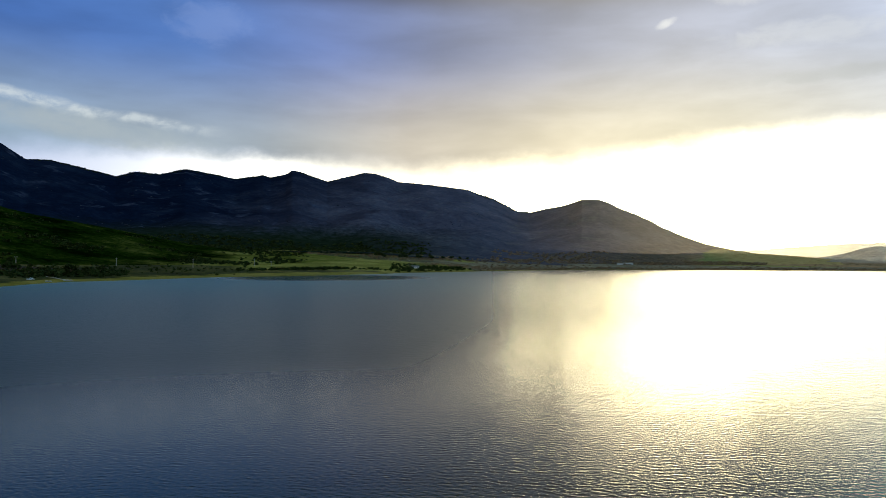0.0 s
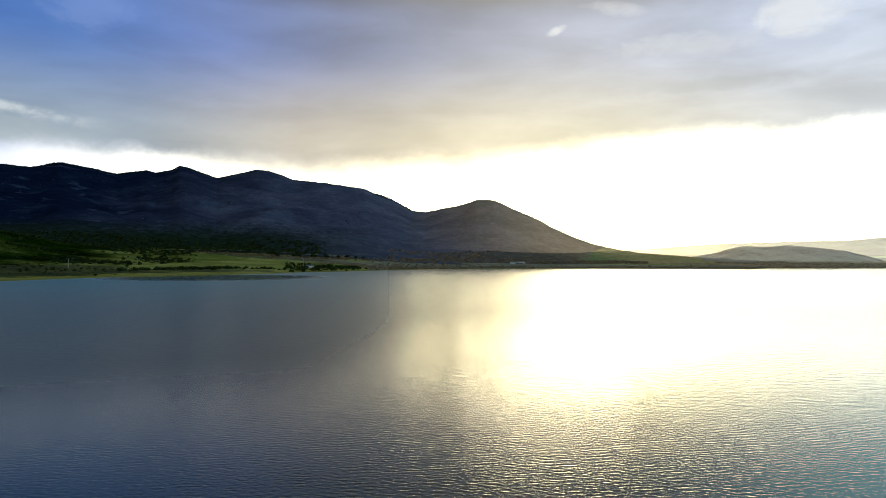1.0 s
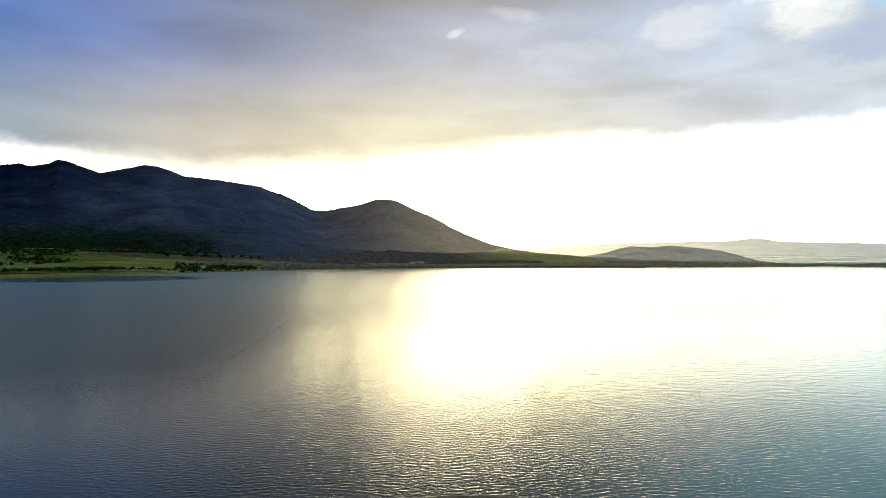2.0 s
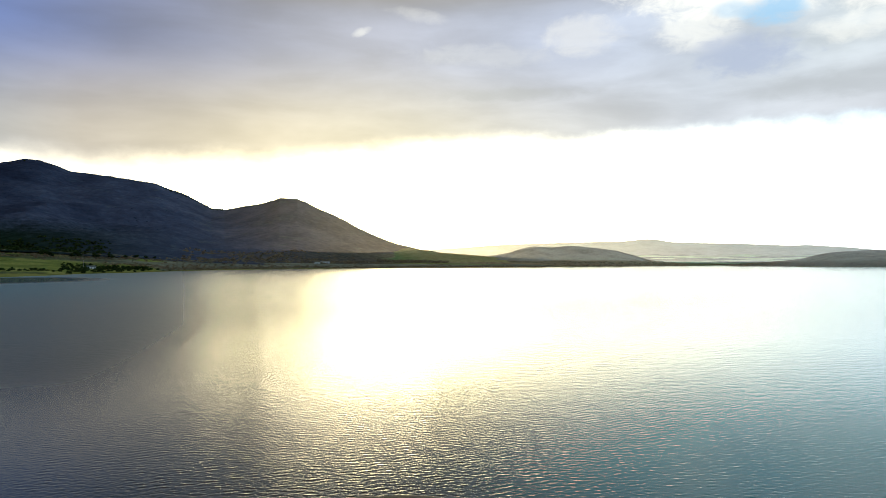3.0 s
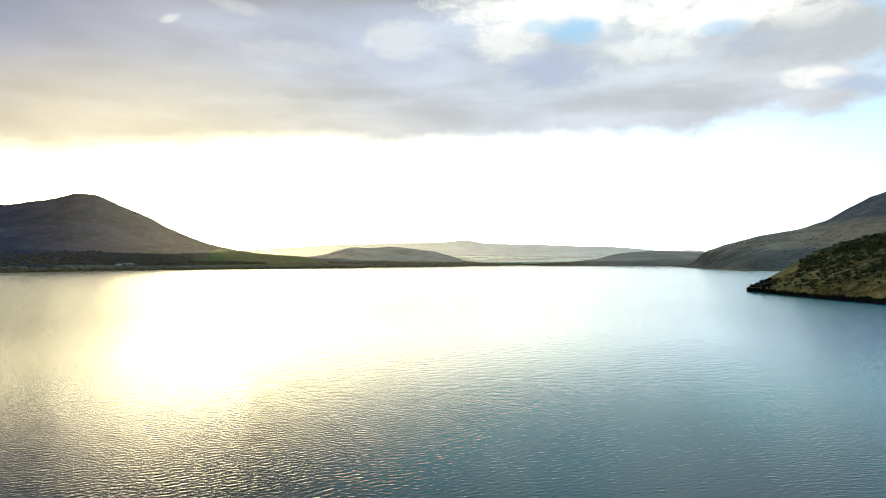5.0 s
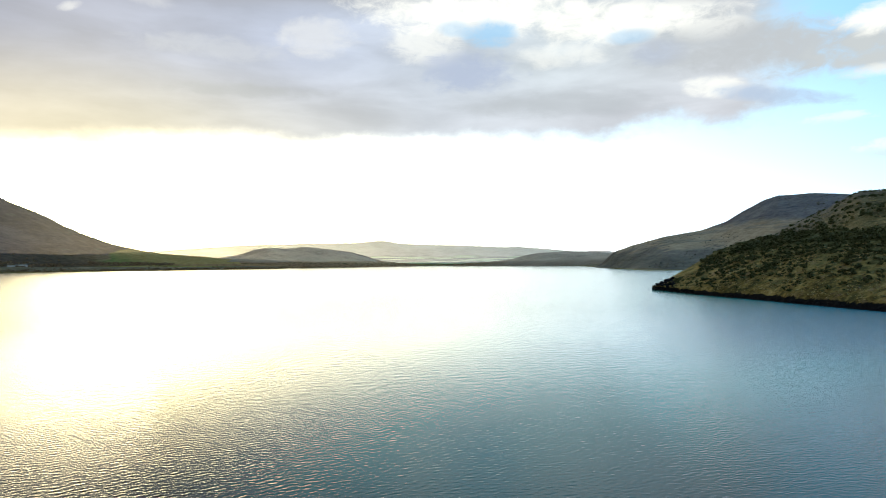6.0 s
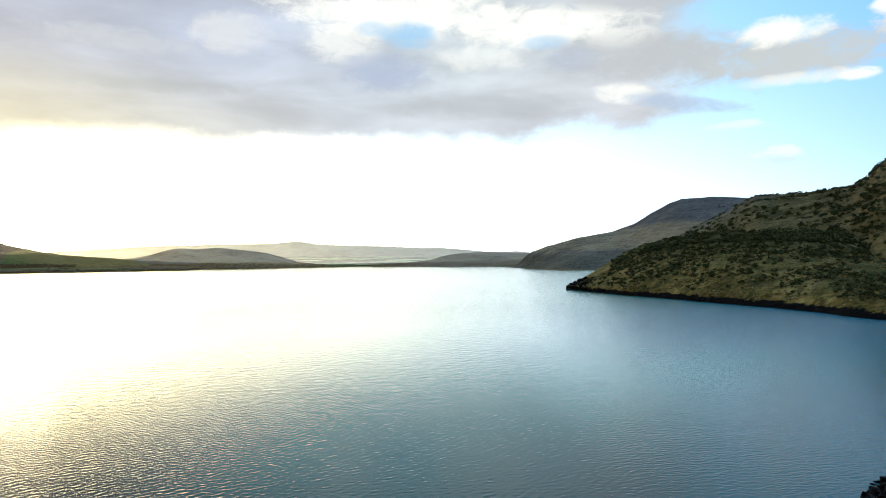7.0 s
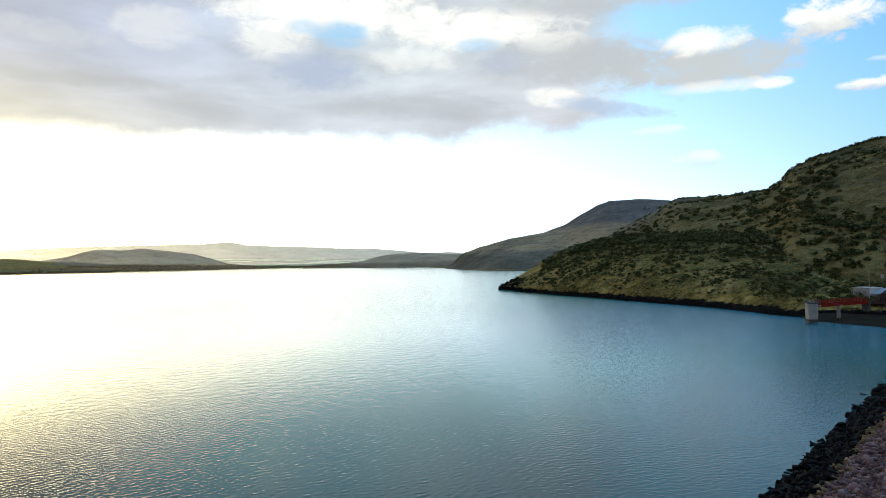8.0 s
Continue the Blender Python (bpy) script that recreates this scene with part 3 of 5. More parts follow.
class Hill:
    """Land between a foot line and a crest line, given by rows of bearing, foot range, crest range and crest height."""

    def __init__(self, rows, foot_h, power, back, gully, gully_size, crest_rough, soft=0.15, seed=1, foot_drop=6.0):
        self.rows = np.array(sorted(rows), dtype=float)
        self.foot_h, self.power, self.back, self.gully, self.size = foot_h, power, back, gully, gully_size
        self.crest_rough, self.soft, self.seed, self.foot_drop = crest_rough, soft, seed, foot_drop

    def lines(self, az):
        q = self.rows
        return [smooth_interp(az, q[:, 0], q[:, k], self.soft if k == 3 else 0.6) for k in (1, 2, 3)]

    def surface(self, az, s):
        """Range and height at bearing az and share s of the way from foot (0) to crest (1); past 1 the far side."""
        foot, crest, top = self.lines(az)
        r = foot + (crest - foot) * np.minimum(s, 1) + np.maximum(s - 1, 0) * self.back
        x, y = at(az, r)
        t = np.clip(s, 0, 1)
        hb = self.foot_h(az, foot) if callable(self.foot_h) else self.foot_h
        h = hb + (top - hb) * t ** self.power
        g = fbm(x / self.size, y / self.size, 5, self.seed)
        ridged = 0.5 - np.abs(g)
        rise = np.maximum(top - hb, 0)
        h = h + self.gully * rise * ridged * t * (1 - t) * 2.2
        h = h + self.crest_rough * fbm(x / (self.size * 0.12), y / (self.size * 0.12), 4, self.seed + 9) * np.minimum(rise / 20, 1) * np.minimum(t * 3, 1)
        h = h - np.maximum(s - 1, 0) * (np.abs(rise) + 20)
        h = h - np.maximum(-s, 0) * self.foot_drop * 10
        return x, y, r, h

    def build(self, name, az0, az1, step, rows, mat):
        azs = np.arange(az0, az1 + step / 2, step)
        s = np.concatenate([[-0.1], np.linspace(0, 1, rows) ** 0.9, [1.06, 1.2, 1.5, 2.0]])
        A, S = np.meshgrid(azs, s)
        x, y, r, h = self.surface(A, S)
        v = np.stack([x, y, h], -1).reshape(-1, 3)
        n, m = len(s), len(azs)
        i = (np.arange(n - 1)[:, None] * m + np.arange(m - 1)[None, :]).ravel()
        f = np.stack([i, i + m, i + m + 1, i + 1], -1)
        return mesh_thing(name, v, f, mat)


# ---- the land ----
# shoreline: bearing and range of the water's edge, all the way round
SHORE = np.array([
    (-180, 30), (-130, 60), (-110, 150), (-98, 180), (-90.8, 184), (-86.5, 196), (-84, 225), (-80.7, 262), (-76, 300), (-72, 460), (-69, 490), (-67.6, 520),
    (-67.2, 1150), (-62.6, 1150), (-61.3, 1300), (-60, 1480), (-57, 2260), (-51.5, 2500), (-48, 3000), (-45.4, 3150), (-44.9, 2850), (-41.0, 2780), (-40.4, 2600), (-33.4, 2360), (-32.5, 2080), (-28, 2000),
    (-22.8, 1960), (-16.6, 1940), (-10, 1755), (-5.4, 1563), (-0.8, 1275), (2.4, 1184), (5.4, 1022), (10.0, 903), (17.3, 814), (22.8, 711), (25.4, 676), (27.9, 647), (30.5, 591), (32.5, 533), (45, 420), (70, 260), (110, 120), (150, 40), (180, 30)])


def shore_range(az):
    base = np.interp(az, SHORE[:, 0], SHORE[:, 1])
    x, y = at(az, base)
    return base * (1 + 0.012 * fbm(x / 60, y / 60, 4, 3))


def land(az, r):
    """Height of the low ground: a bank at the water's edge, then a slow rise inland."""
    rs = shore_range(az)
    inland = r - rs
    x, y = at(az, r)
    slope = np.interp(az, [-100, -62, -50, -40, -32, -25, -18, -8, 5, 20, 40, 60], [0.02, 0.015, 0.006, 0.008, 0.016, 0.030, 0.036, 0.046, 0.050, 0.045, 0.03, 0.02])
    bank = np.interp(inland, [-400, -30, 0, 12, 60, 2000], [-14, -3, 0, 0.9, 1.8, 1.8])
    h = bank + slope * np.maximum(inland - 40, 0) * np.clip(1 - np.maximum(inland - 1500, 0) / 6000, 0, 1)
    return h + 1.2 * fbm(x / 90, y / 90, 4, 21) * np.clip(inland / 150, 0, 1)


def ground_material():
    m, g, b = material("lowland_grass")
    p = place(g)
    n1 = g.noise(p, 0.012, 6.0, 0.6)
    n2 = g.noise(p, 0.14, 5.0, 0.65)
    f = g.math("ADD", g.math("MULTIPLY", n1, 0.6), g.math("MULTIPLY", n2, 0.4))
    scrub = g.ramp(f, [(0.38, (0.100, 0.084, 0.052)), (0.5, (0.180, 0.150, 0.090)), (0.62, (0.29, 0.24, 0.15))])
    sep = g.add("ShaderNodeSeparateXYZ")
    g.put(sep.inputs[0], p)
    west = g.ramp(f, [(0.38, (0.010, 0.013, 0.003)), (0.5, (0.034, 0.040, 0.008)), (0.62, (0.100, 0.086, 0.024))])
    # paler, browner scrub to the east, with distance haze put into its colour
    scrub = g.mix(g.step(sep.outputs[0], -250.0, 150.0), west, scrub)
    mud = g.ramp(f, [(0.35, (0.010, 0.008, 0.006)), (0.5, (0.026, 0.020, 0.013)), (0.65, (0.050, 0.040, 0.026))])
    field = g.ramp(f, [(0.38, (0.080, 0.088, 0.012)), (0.5, (0.170, 0.165, 0.026)), (0.62, (0.30, 0.265, 0.070))])
    beach = g.ramp(f, [(0.38, (0.085, 0.082, 0.010)), (0.5, (0.170, 0.150, 0.022)), (0.62, (0.27, 0.215, 0.055))])
    layers = {}
    for name in ("field", "beach", "mud"):
        n = g.add("ShaderNodeAttribute")
        n.attribute_name = name
        layers[name] = g.step(g.math("ADD", n.outputs["Fac"], g.math("ADD", g.math("MULTIPLY", g.math("SUBTRACT", n2, 0.5), 0.6), g.math("MULTIPLY", g.math("SUBTRACT", n1, 0.5), 0.0 if name == "mud" else 0.9))), 0.35, 0.65)
    finish(g, b, g.mix(layers["mud"], g.mix(layers["beach"], g.mix(layers["field"], scrub, field), beach), mud), 0.95, n2, 0.7, 0.4, spec=0.05)
    return m


def build_ground():
    azs = np.concatenate([np.arange(-180, -100, 2.0), np.arange(-100, 45, 0.15), np.arange(45, 180.1, 2.0)])
    u = np.concatenate([np.linspace(-1, 0, 8)[:-1], np.linspace(0, 1, 130)])
    A, U = np.meshgrid(azs, u)
    rs = shore_range(A)
    # rows crowd towards the water's edge and run out to the horizon
    R = np.where(U < 0, rs * (1 + U) + 4 * -U, rs + (4900 - rs) * np.maximum(U, 0) ** 2.4)
    H = land(A, R)
    x, y = at(A, R)
    n, m = A.shape
    i = (np.arange(n - 1)[:, None] * m + np.arange(m - 1)[None, :]).ravel()
    f = np.stack([i, i + m, i + m + 1, i + 1], -1)
    ob = mesh_thing("ground", np.stack([x, y, H], -1).reshape(-1, 3), f, ground_material())
    # what grows where: short grass on the drawn-down bank, pasture between the hedges, scrub elsewhere
    inland = R - rs
    beach = np.clip(1.3 - inland / np.interp(A, [-60, -20, 0, 10, 30], [10, 22, 50, 90, 50]), 0, 1)
    pasture = np.clip(1.5 - np.abs(R - np.interp(A, [2, 16, 30], [1340, 1180, 900])) / 200, 0, 1) * np.clip((A + 4) / 3, 0, 1) * np.clip((19 - A) / 4, 0, 1)
    upper = np.clip(1.5 - np.abs(R - 1830) / 130, 0, 1) * np.clip((A + 4) / 3, 0, 1) * (np.abs(fbm(x / 160, y / 160, 2, 8)) > 0.12)
    east = np.clip((R - 2250) / 80, 0, 1) * np.clip(1.4 - np.abs(A + 22) / 8, 0, 1)
    plains = np.clip((R - 3100) / 100, 0, 1) * np.clip((-36 - A) / 4, 0, 1) * np.clip(fbm(x / 260, y / 260, 3, 5) * 3 + 0.5, 0, 1)
    for name, value in (("field", np.clip(pasture + upper + east + plains, 0, 1)), ("beach", beach), ("mud", np.clip((-82 - A) / 1.0, 0, 1) * np.clip((-R + 232) / 14, 0, 1) + np.clip((A - 23) / 4, 0, 1) * np.clip(1.5 - np.abs(R - 800) / 70, 0, 1))):
        attr = ob.data.attributes.new(name, "FLOAT", "POINT")
        attr.data.foreach_set("value", value.astype(np.float32).ravel())
    tagged(ob, "green and tan grassy lowland running round the lake", "ground", kind="structure")


build_ground()


def wave_height(x, y, spacing):
    """Wind wavelets running down the lake in two crossing sets, with a longer chop building up on the open water; a train is dropped where the rows lie too far apart."""
    rng = np.random.default_rng(3)
    reach = np.hypot(x, y)
    total = np.zeros_like(x)
    for count, short, ratio, slope, grown in ((96, 0.28, 3.2, 0.043, 1.0), (44, 1.0, 3.0, 0.036, np.clip((reach - 70) / 110, 0, 1) * np.interp(x, [60, 150], [1.0, 0.25]))):
        h = np.zeros_like(x)
        for k in range(count):
            length = short * ratio ** ((k + rng.uniform(0, 1)) / count)
            a = radians(WIND + (22.0 if k % 2 else -22.0) + rng.normal() * 24.0)
            n = 2 * math.pi / length
            seen = np.clip((length / spacing - 0.5) / 0.8, 0, 1)
            h += slope * math.sqrt(2.0 / count) / n * seen * np.sin(n * (-math.sin(a) * x + math.cos(a) * y) + rng.uniform(0, 6.28))
        total += h * grown
    # calmer under the mountains in the west
    return total * np.interp(x / (reach + 1.0), [-0.22, 0.18], [0.5, 1.0])


WIND = -20.0


def build_water():
    dep = np.radians(np.linspace(20.5, 3.4, 620))
    rings = EYE / np.tan(dep)
    gap = np.gradient(rings)
    r = np.concatenate([[3.0, 20.0], rings, np.geomspace(rings[-1] * 1.05, 4800, 30)])
    gap = np.concatenate([[20, 20], gap, np.full(30, 99.0)])
    az = np.concatenate([np.arange(-180, -95, 3.0), np.arange(-95, 36, 0.11), np.arange(36, 180.1, 3.0)])
    A, Rr = np.meshgrid(az, r)
    x, y = at(A, Rr)
    h = wave_height(x, y, np.broadcast_to(gap[:, None], x.shape) * np.where((A > -95) & (A < 36), 1, 99))
    n, m = A.shape
    i = (np.arange(n - 1)[:, None] * m + np.arange(m - 1)[None, :]).ravel()
    f = np.stack([i, i + 1, i + m + 1, i + m], -1)[:, ::-1]
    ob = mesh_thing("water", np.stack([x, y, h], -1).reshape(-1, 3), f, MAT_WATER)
    tagged(ob, "wide rippled reservoir water reflecting the bright sky", "lake", kind="structure")


build_water()

RANGE = Hill([(-37, 2450, 2750, 4), (-35, 2440, 2770, 12), (-33, 2430, 2800, 22), (-31, 2420, 2830, 30), (-28.5, 2410, 2860, 40), (-26, 2400, 2900, 50), (-24.4, 2389, 2920, 57.5), (-22.8, 2361, 2968, 69.6), (-20.8, 2325, 3030, 96.5), (-18.7, 2289, 3093, 139.5), (-16.6, 2252, 3159, 204.9), (-14.4, 2214, 3225, 264.1), (-12.7, 2182, 3279, 311.6),
    (-11.3, 2159, 3354, 322.2), (-10.2, 2139, 3444, 303.8), (-8.4, 2107, 3590, 296.8), (-7.1, 2089, 3692, 284.6), (-6.1, 2076, 3715, 295.6), (-4.5, 2056, 3742, 353.0), (-2.1, 2027, 3781, 415.0), (1.1, 1990, 3836, 451.0), (3.7, 1969, 3878, 471.3),
    (5.6, 1954, 3896, 516.2), (6.5, 1946, 3889, 517.4), (9.5, 1921, 3868, 466.8), (11.7, 1902, 3852, 513.5),
    (12.3, 1900, 3848, 518.1), (12.8, 1900, 3844, 494.8), (14.0, 1900, 3836, 476.2), (14.6, 1900, 3831, 486.3), (16.7, 1900, 3817, 458.4), (20.4, 1900, 3790, 497.6),
    (22.3, 1900, 3777, 460.7), (24.0, 1900, 3765, 467.3), (25.3, 1900, 3755, 438.8), (29.6, 1900, 3725, 495.5), (31.1, 1900, 3713, 491.3), (32.7, 1900, 3702, 555.8), (36, 1900, 3700, 600), (56, 1900, 3700, 250)], land, 1.5, 900, 0.34, 520, 4.0, 0.05, 12)
FOOTHILL = Hill([(3, 1400, 1520, 6), (6.5, 1360, 1515, 24), (10, 1300, 1500, 34), (14.3, 1103, 1491, 41.3), (17.4, 1070, 1484, 45.2), (20.3, 1038, 1478, 53.3), (22.7, 1012, 1472, 66.8), (25.5, 982, 1466, 80.4), (28.1, 954, 1461, 92.1), (30.6, 927, 1455, 102.0), (32.6, 904, 1451, 114.7), (40, 850, 1450, 150), (52, 850, 1450, 100)],
    land, 1.2, 500, 0.25, 200, 1.2, 0.5, 33)
HILL_A = Hill([(-44.0, 2760, 2950, 10), (-42.4, 2700, 2950, 16.0), (-41.2, 2650, 2950, 23.1), (-39.9, 2600, 2950, 44.1), (-38.6, 2550, 2950, 63.1), (-36.8, 2550, 2950, 75.3), (-35.0, 2550, 2950, 85.4), (-33.4, 2550, 2950, 77.5), (-32.0, 2550, 2950, 83.9), (-30.9, 2550, 2950, 72.2), (-30.0, 2550, 2950, 55.7), (-28.1, 2550, 2950, 40), (-26, 2550, 2950, 30)],
    land, 1.2, 500, 0.2, 200, 0.8, 0.3, 41)
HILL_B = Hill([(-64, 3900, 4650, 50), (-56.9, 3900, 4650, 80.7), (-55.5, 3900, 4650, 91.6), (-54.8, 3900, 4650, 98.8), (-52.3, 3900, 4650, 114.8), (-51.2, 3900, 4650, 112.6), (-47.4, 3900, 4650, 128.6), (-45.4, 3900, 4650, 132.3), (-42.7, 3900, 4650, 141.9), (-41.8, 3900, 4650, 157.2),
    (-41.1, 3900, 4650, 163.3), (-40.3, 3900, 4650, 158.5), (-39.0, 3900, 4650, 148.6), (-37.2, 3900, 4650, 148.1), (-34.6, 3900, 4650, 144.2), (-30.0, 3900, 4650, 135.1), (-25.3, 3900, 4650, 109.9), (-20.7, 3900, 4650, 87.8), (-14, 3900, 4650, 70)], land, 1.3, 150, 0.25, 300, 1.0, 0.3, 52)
HILL_D = Hill([(-65, 2300, 2700, 28), (-62.9, 2300, 2700, 34.9), (-60.5, 2300, 2700, 48.3), (-59.1, 2300, 2700, 55.3), (-58.0, 2300, 2700, 53.8), (-55.5, 2350, 2700, 53.0), (-53.8, 2400, 2700, 47.5), (-52.9, 2450, 2700, 39.3), (-51.5, 2550, 2700, 22.7), (-49.3, 2600, 2700, 14.7), (-47, 2600, 2700, 8)],
    land, 1.0, 500, 0.2, 160, 0.8, 0.3, 61)
MESA = Hill([(-90, 950, 1500, 90), (-83.2, 1000, 1500, 111.4), (-78.8, 1029, 1514, 128.8), (-76.3, 1092, 1543, 140.9), (-74.2, 1145, 1568, 147.8), (-72.0, 1180, 1594, 148.4), (-71.1, 1180, 1605, 141.2), (-69.5, 1180, 1623, 118.0), (-68.4, 1180, 1637, 98.7), (-66.6, 1190, 1658, 82.3),
    (-63.8, 1200, 1691, 70.1), (-61.5, 1320, 1751, 53.3), (-60.2, 1500, 1795, 40.2), (-59.8, 1560, 1800, 33.1), (-59.2, 1650, 1810, 12), (-58.6, 1700, 1820, 2)], 2.0, 1.1, 500, 0.3, 170, 1.2, 0.15, 72)
HILLSIDE = Hill([(-125, 250, 560, 60), (-105, 262, 560, 100), (-91.1, 262, 560, 97.5), (-88.8, 262, 573, 93.3), (-87.0, 264, 583, 90.5), (-85.5, 260, 591, 86.0), (-84.9, 265, 595, 79.9), (-84.4, 270, 598, 74.5), (-83.2, 280, 649, 73.1), (-81.3, 295, 772, 81.3), (-78.8, 318, 858, 86.5), (-77.2, 342, 870, 87.3),
    (-76.3, 355, 876, 81.5), (-75.0, 375, 886, 70.5), (-73.3, 401, 898, 58.0), (-71.1, 436, 914, 37.9), (-69.3, 466, 927, 23.9), (-67.7, 492, 938, 5), (-66.5, 500, 938, -8)], 6.0, 0.85, 400, 0.22, 90, 1.2, 0.15, 83)
HEADLAND = Hill([(-100, 206, 300, 9), (-91, 208, 330, 11), (-88, 213, 340, 14), (-85.8, 212, 365, 23), (-84, 218, 372, 26), (-81.2, 236, 383, 28.9), (-78.4, 252, 395, 30.4), (-75.4, 268, 407, 30.8), (-72.8, 285, 418, 29.7), (-71.1, 300, 426, 28.2), (-69.3, 314, 430, 25.9), (-67.7, 327, 430, 20.9), (-65.6, 352, 430, 11.4), (-64.7, 366, 424, 7.5), (-64.0, 382, 412, 5.1), (-63.3, 392, 404, 2.0), (-62.9, 400, 410, -3)],
    2.2, 0.8, 60, 0.18, 45, 0.7, 0.12, 94)



def headland_material():
    """Dry grass above the bare dark band that the falling water has left."""
    m, g, b = material("headland_grass_over_dark_rock")
    p = place(g)
    sep = g.add("ShaderNodeSeparateXYZ")
    g.put(sep.inputs[0], p)
    n1 = g.noise(p, 0.035, 6.0, 0.6)
    n2 = g.noise(p, 0.45, 5.0, 0.65)
    f = g.math("ADD", g.math("MULTIPLY", n1, 0.6), g.math("MULTIPLY", n2, 0.4))
    f = g.math("ADD", g.math("MULTIPLY", g.math("SUBTRACT", f, 0.5), 1.5), 0.5)
    grass = g.ramp(f, [(0.34, (0.105, 0.080, 0.022)), (0.46, (0.24, 0.182, 0.056)), (0.57, (0.40, 0.30, 0.105)), (0.68, (0.56, 0.44, 0.17))])
    cover = g.ramp(f, [(0.34, (0.044, 0.050, 0.017)), (0.5, (0.082, 0.086, 0.031)), (0.66, (0.155, 0.145, 0.056))])
    high = g.step(g.math("ADD", sep.outputs[2], g.math("MULTIPLY", g.math("SUBTRACT", n1, 0.5), 48.0)), 10.0, 24.0)
    south = g.step(g.math("ADD", sep.outputs[1], g.math("MULTIPLY", g.math("SUBTRACT", n1, 0.5), 110.0)), 78.0, 30.0, 0.0, 0.85)
    south = g.math("MULTIPLY", south, g.step(sep.outputs[2], 3.0, 7.5))
    grass = g.mix(g.math("MAXIMUM", high, south), grass, cover)
    n3 = g.noise(g.mapping(p, loc=(40, 11, 7)), 0.13, 5.0, 0.62, 0.4)
    grass = g.mix(g.step(n3, 0.50, 0.60, 0.0, 0.75), grass, g.ramp(f, [(0.36, (0.040, 0.046, 0.016)), (0.64, (0.105, 0.105, 0.040))]))
    grass = g.mix(g.step(n3, 0.42, 0.34, 0.0, 0.55), grass, g.ramp(f, [(0.36, (0.20, 0.135, 0.075)), (0.64, (0.40, 0.30, 0.19))]))
    rock = g.ramp(n2, [(0.3, (0.004, 0.0045, 0.006)), (0.6, (0.011, 0.011, 0.012)), (0.75, (0.03, 0.027, 0.025))])
    band = g.step(g.math("ADD", sep.outputs[2], g.math("MULTIPLY", g.math("SUBTRACT", g.noise(p, 0.22, 4.0, 0.6), 0.5), 3.6)), 1.7, 2.3)
    finish(g, b, g.mix(band, rock, grass), 0.92, n2, 0.9, 0.5, spec=0.02)
    return m


MAT_HEADLAND = headland_material()
for hill, name, az0, az1, step, rows, mat, label, cat in (
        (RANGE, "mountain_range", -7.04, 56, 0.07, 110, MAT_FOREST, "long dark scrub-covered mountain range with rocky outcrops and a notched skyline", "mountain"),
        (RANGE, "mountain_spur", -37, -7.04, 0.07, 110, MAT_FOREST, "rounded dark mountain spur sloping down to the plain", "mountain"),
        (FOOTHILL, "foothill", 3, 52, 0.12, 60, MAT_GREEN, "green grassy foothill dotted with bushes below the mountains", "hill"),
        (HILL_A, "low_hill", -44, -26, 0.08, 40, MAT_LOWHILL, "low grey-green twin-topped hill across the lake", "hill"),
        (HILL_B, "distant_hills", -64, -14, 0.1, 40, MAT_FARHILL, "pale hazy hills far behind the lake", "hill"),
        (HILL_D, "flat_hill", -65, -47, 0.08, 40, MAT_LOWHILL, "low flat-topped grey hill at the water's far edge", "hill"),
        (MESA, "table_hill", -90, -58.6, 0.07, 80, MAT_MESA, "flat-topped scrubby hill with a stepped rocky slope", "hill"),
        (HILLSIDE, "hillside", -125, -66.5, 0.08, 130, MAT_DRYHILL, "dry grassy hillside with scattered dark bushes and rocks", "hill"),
        (HEADLAND, "headland", -100, -62.9, 0.06, 90, MAT_HEADLAND, "olive-brown grassy headland with bushes above a dark rocky waterline", "headland")):
    tagged(hill.build(name, az0, az1, step, rows, mat), label, cat, kind="structure")


# ---- plants ----
def leaf_mesh(seed, lobes, count, size):
    """A crown of many small leaf sprays set round a few lobes: lists of centre and radii."""
    rng = np.random.default_rng(seed)
    lobes = np.array(lobes, dtype=float)
    k = rng.integers(0, len(lobes), count)
    d = rng.normal(size=(count, 3))
    d /= np.linalg.norm(d, axis=1)[:, None]
    rad = rng.uniform(0.45, 1.05, count) ** 0.6
    c = lobes[k, :3] + d * lobes[k, 3:] * rad[:, None]
    u = rng.normal(size=(count, 3))
    u /= np.linalg.norm(u, axis=1)[:, None]
    w = np.cross(d + 0.6 * rng.normal(size=(count, 3)), u)
    w /= np.linalg.norm(w, axis=1)[:, None] + 1e-6
    s = size * rng.uniform(0.5, 1.3, count)[:, None]
    quad = np.stack([c - u * s, c + w * s * 0.6, c + u * s, c - w * s * 0.6], 1)
    return quad.reshape(-1, 3), np.arange(count * 4).reshape(-1, 4)


TREE_LOBES = (
    [(0, 0, 0.70, 0.36, 0.34, 0.22), (0.22, 0.1, 0.60, 0.22, 0.22, 0.18), (-0.24, -0.05, 0.58, 0.22, 0.20, 0.17), (0.05, -0.2, 0.82, 0.2, 0.2, 0.15)],
    [(0, 0, 0.62, 0.30, 0.32, 0.26), (0.18, -0.15, 0.48, 0.2, 0.2, 0.16), (-0.15, 0.16, 0.80, 0.2, 0.22, 0.15)],
    [(0.1, 0, 0.66, 0.4, 0.3, 0.2), (-0.28, 0.05, 0.56, 0.24, 0.24, 0.2), (0.3, -0.1, 0.52, 0.2, 0.2, 0.16), (0, 0.1, 0.84, 0.22, 0.2, 0.12)],
)


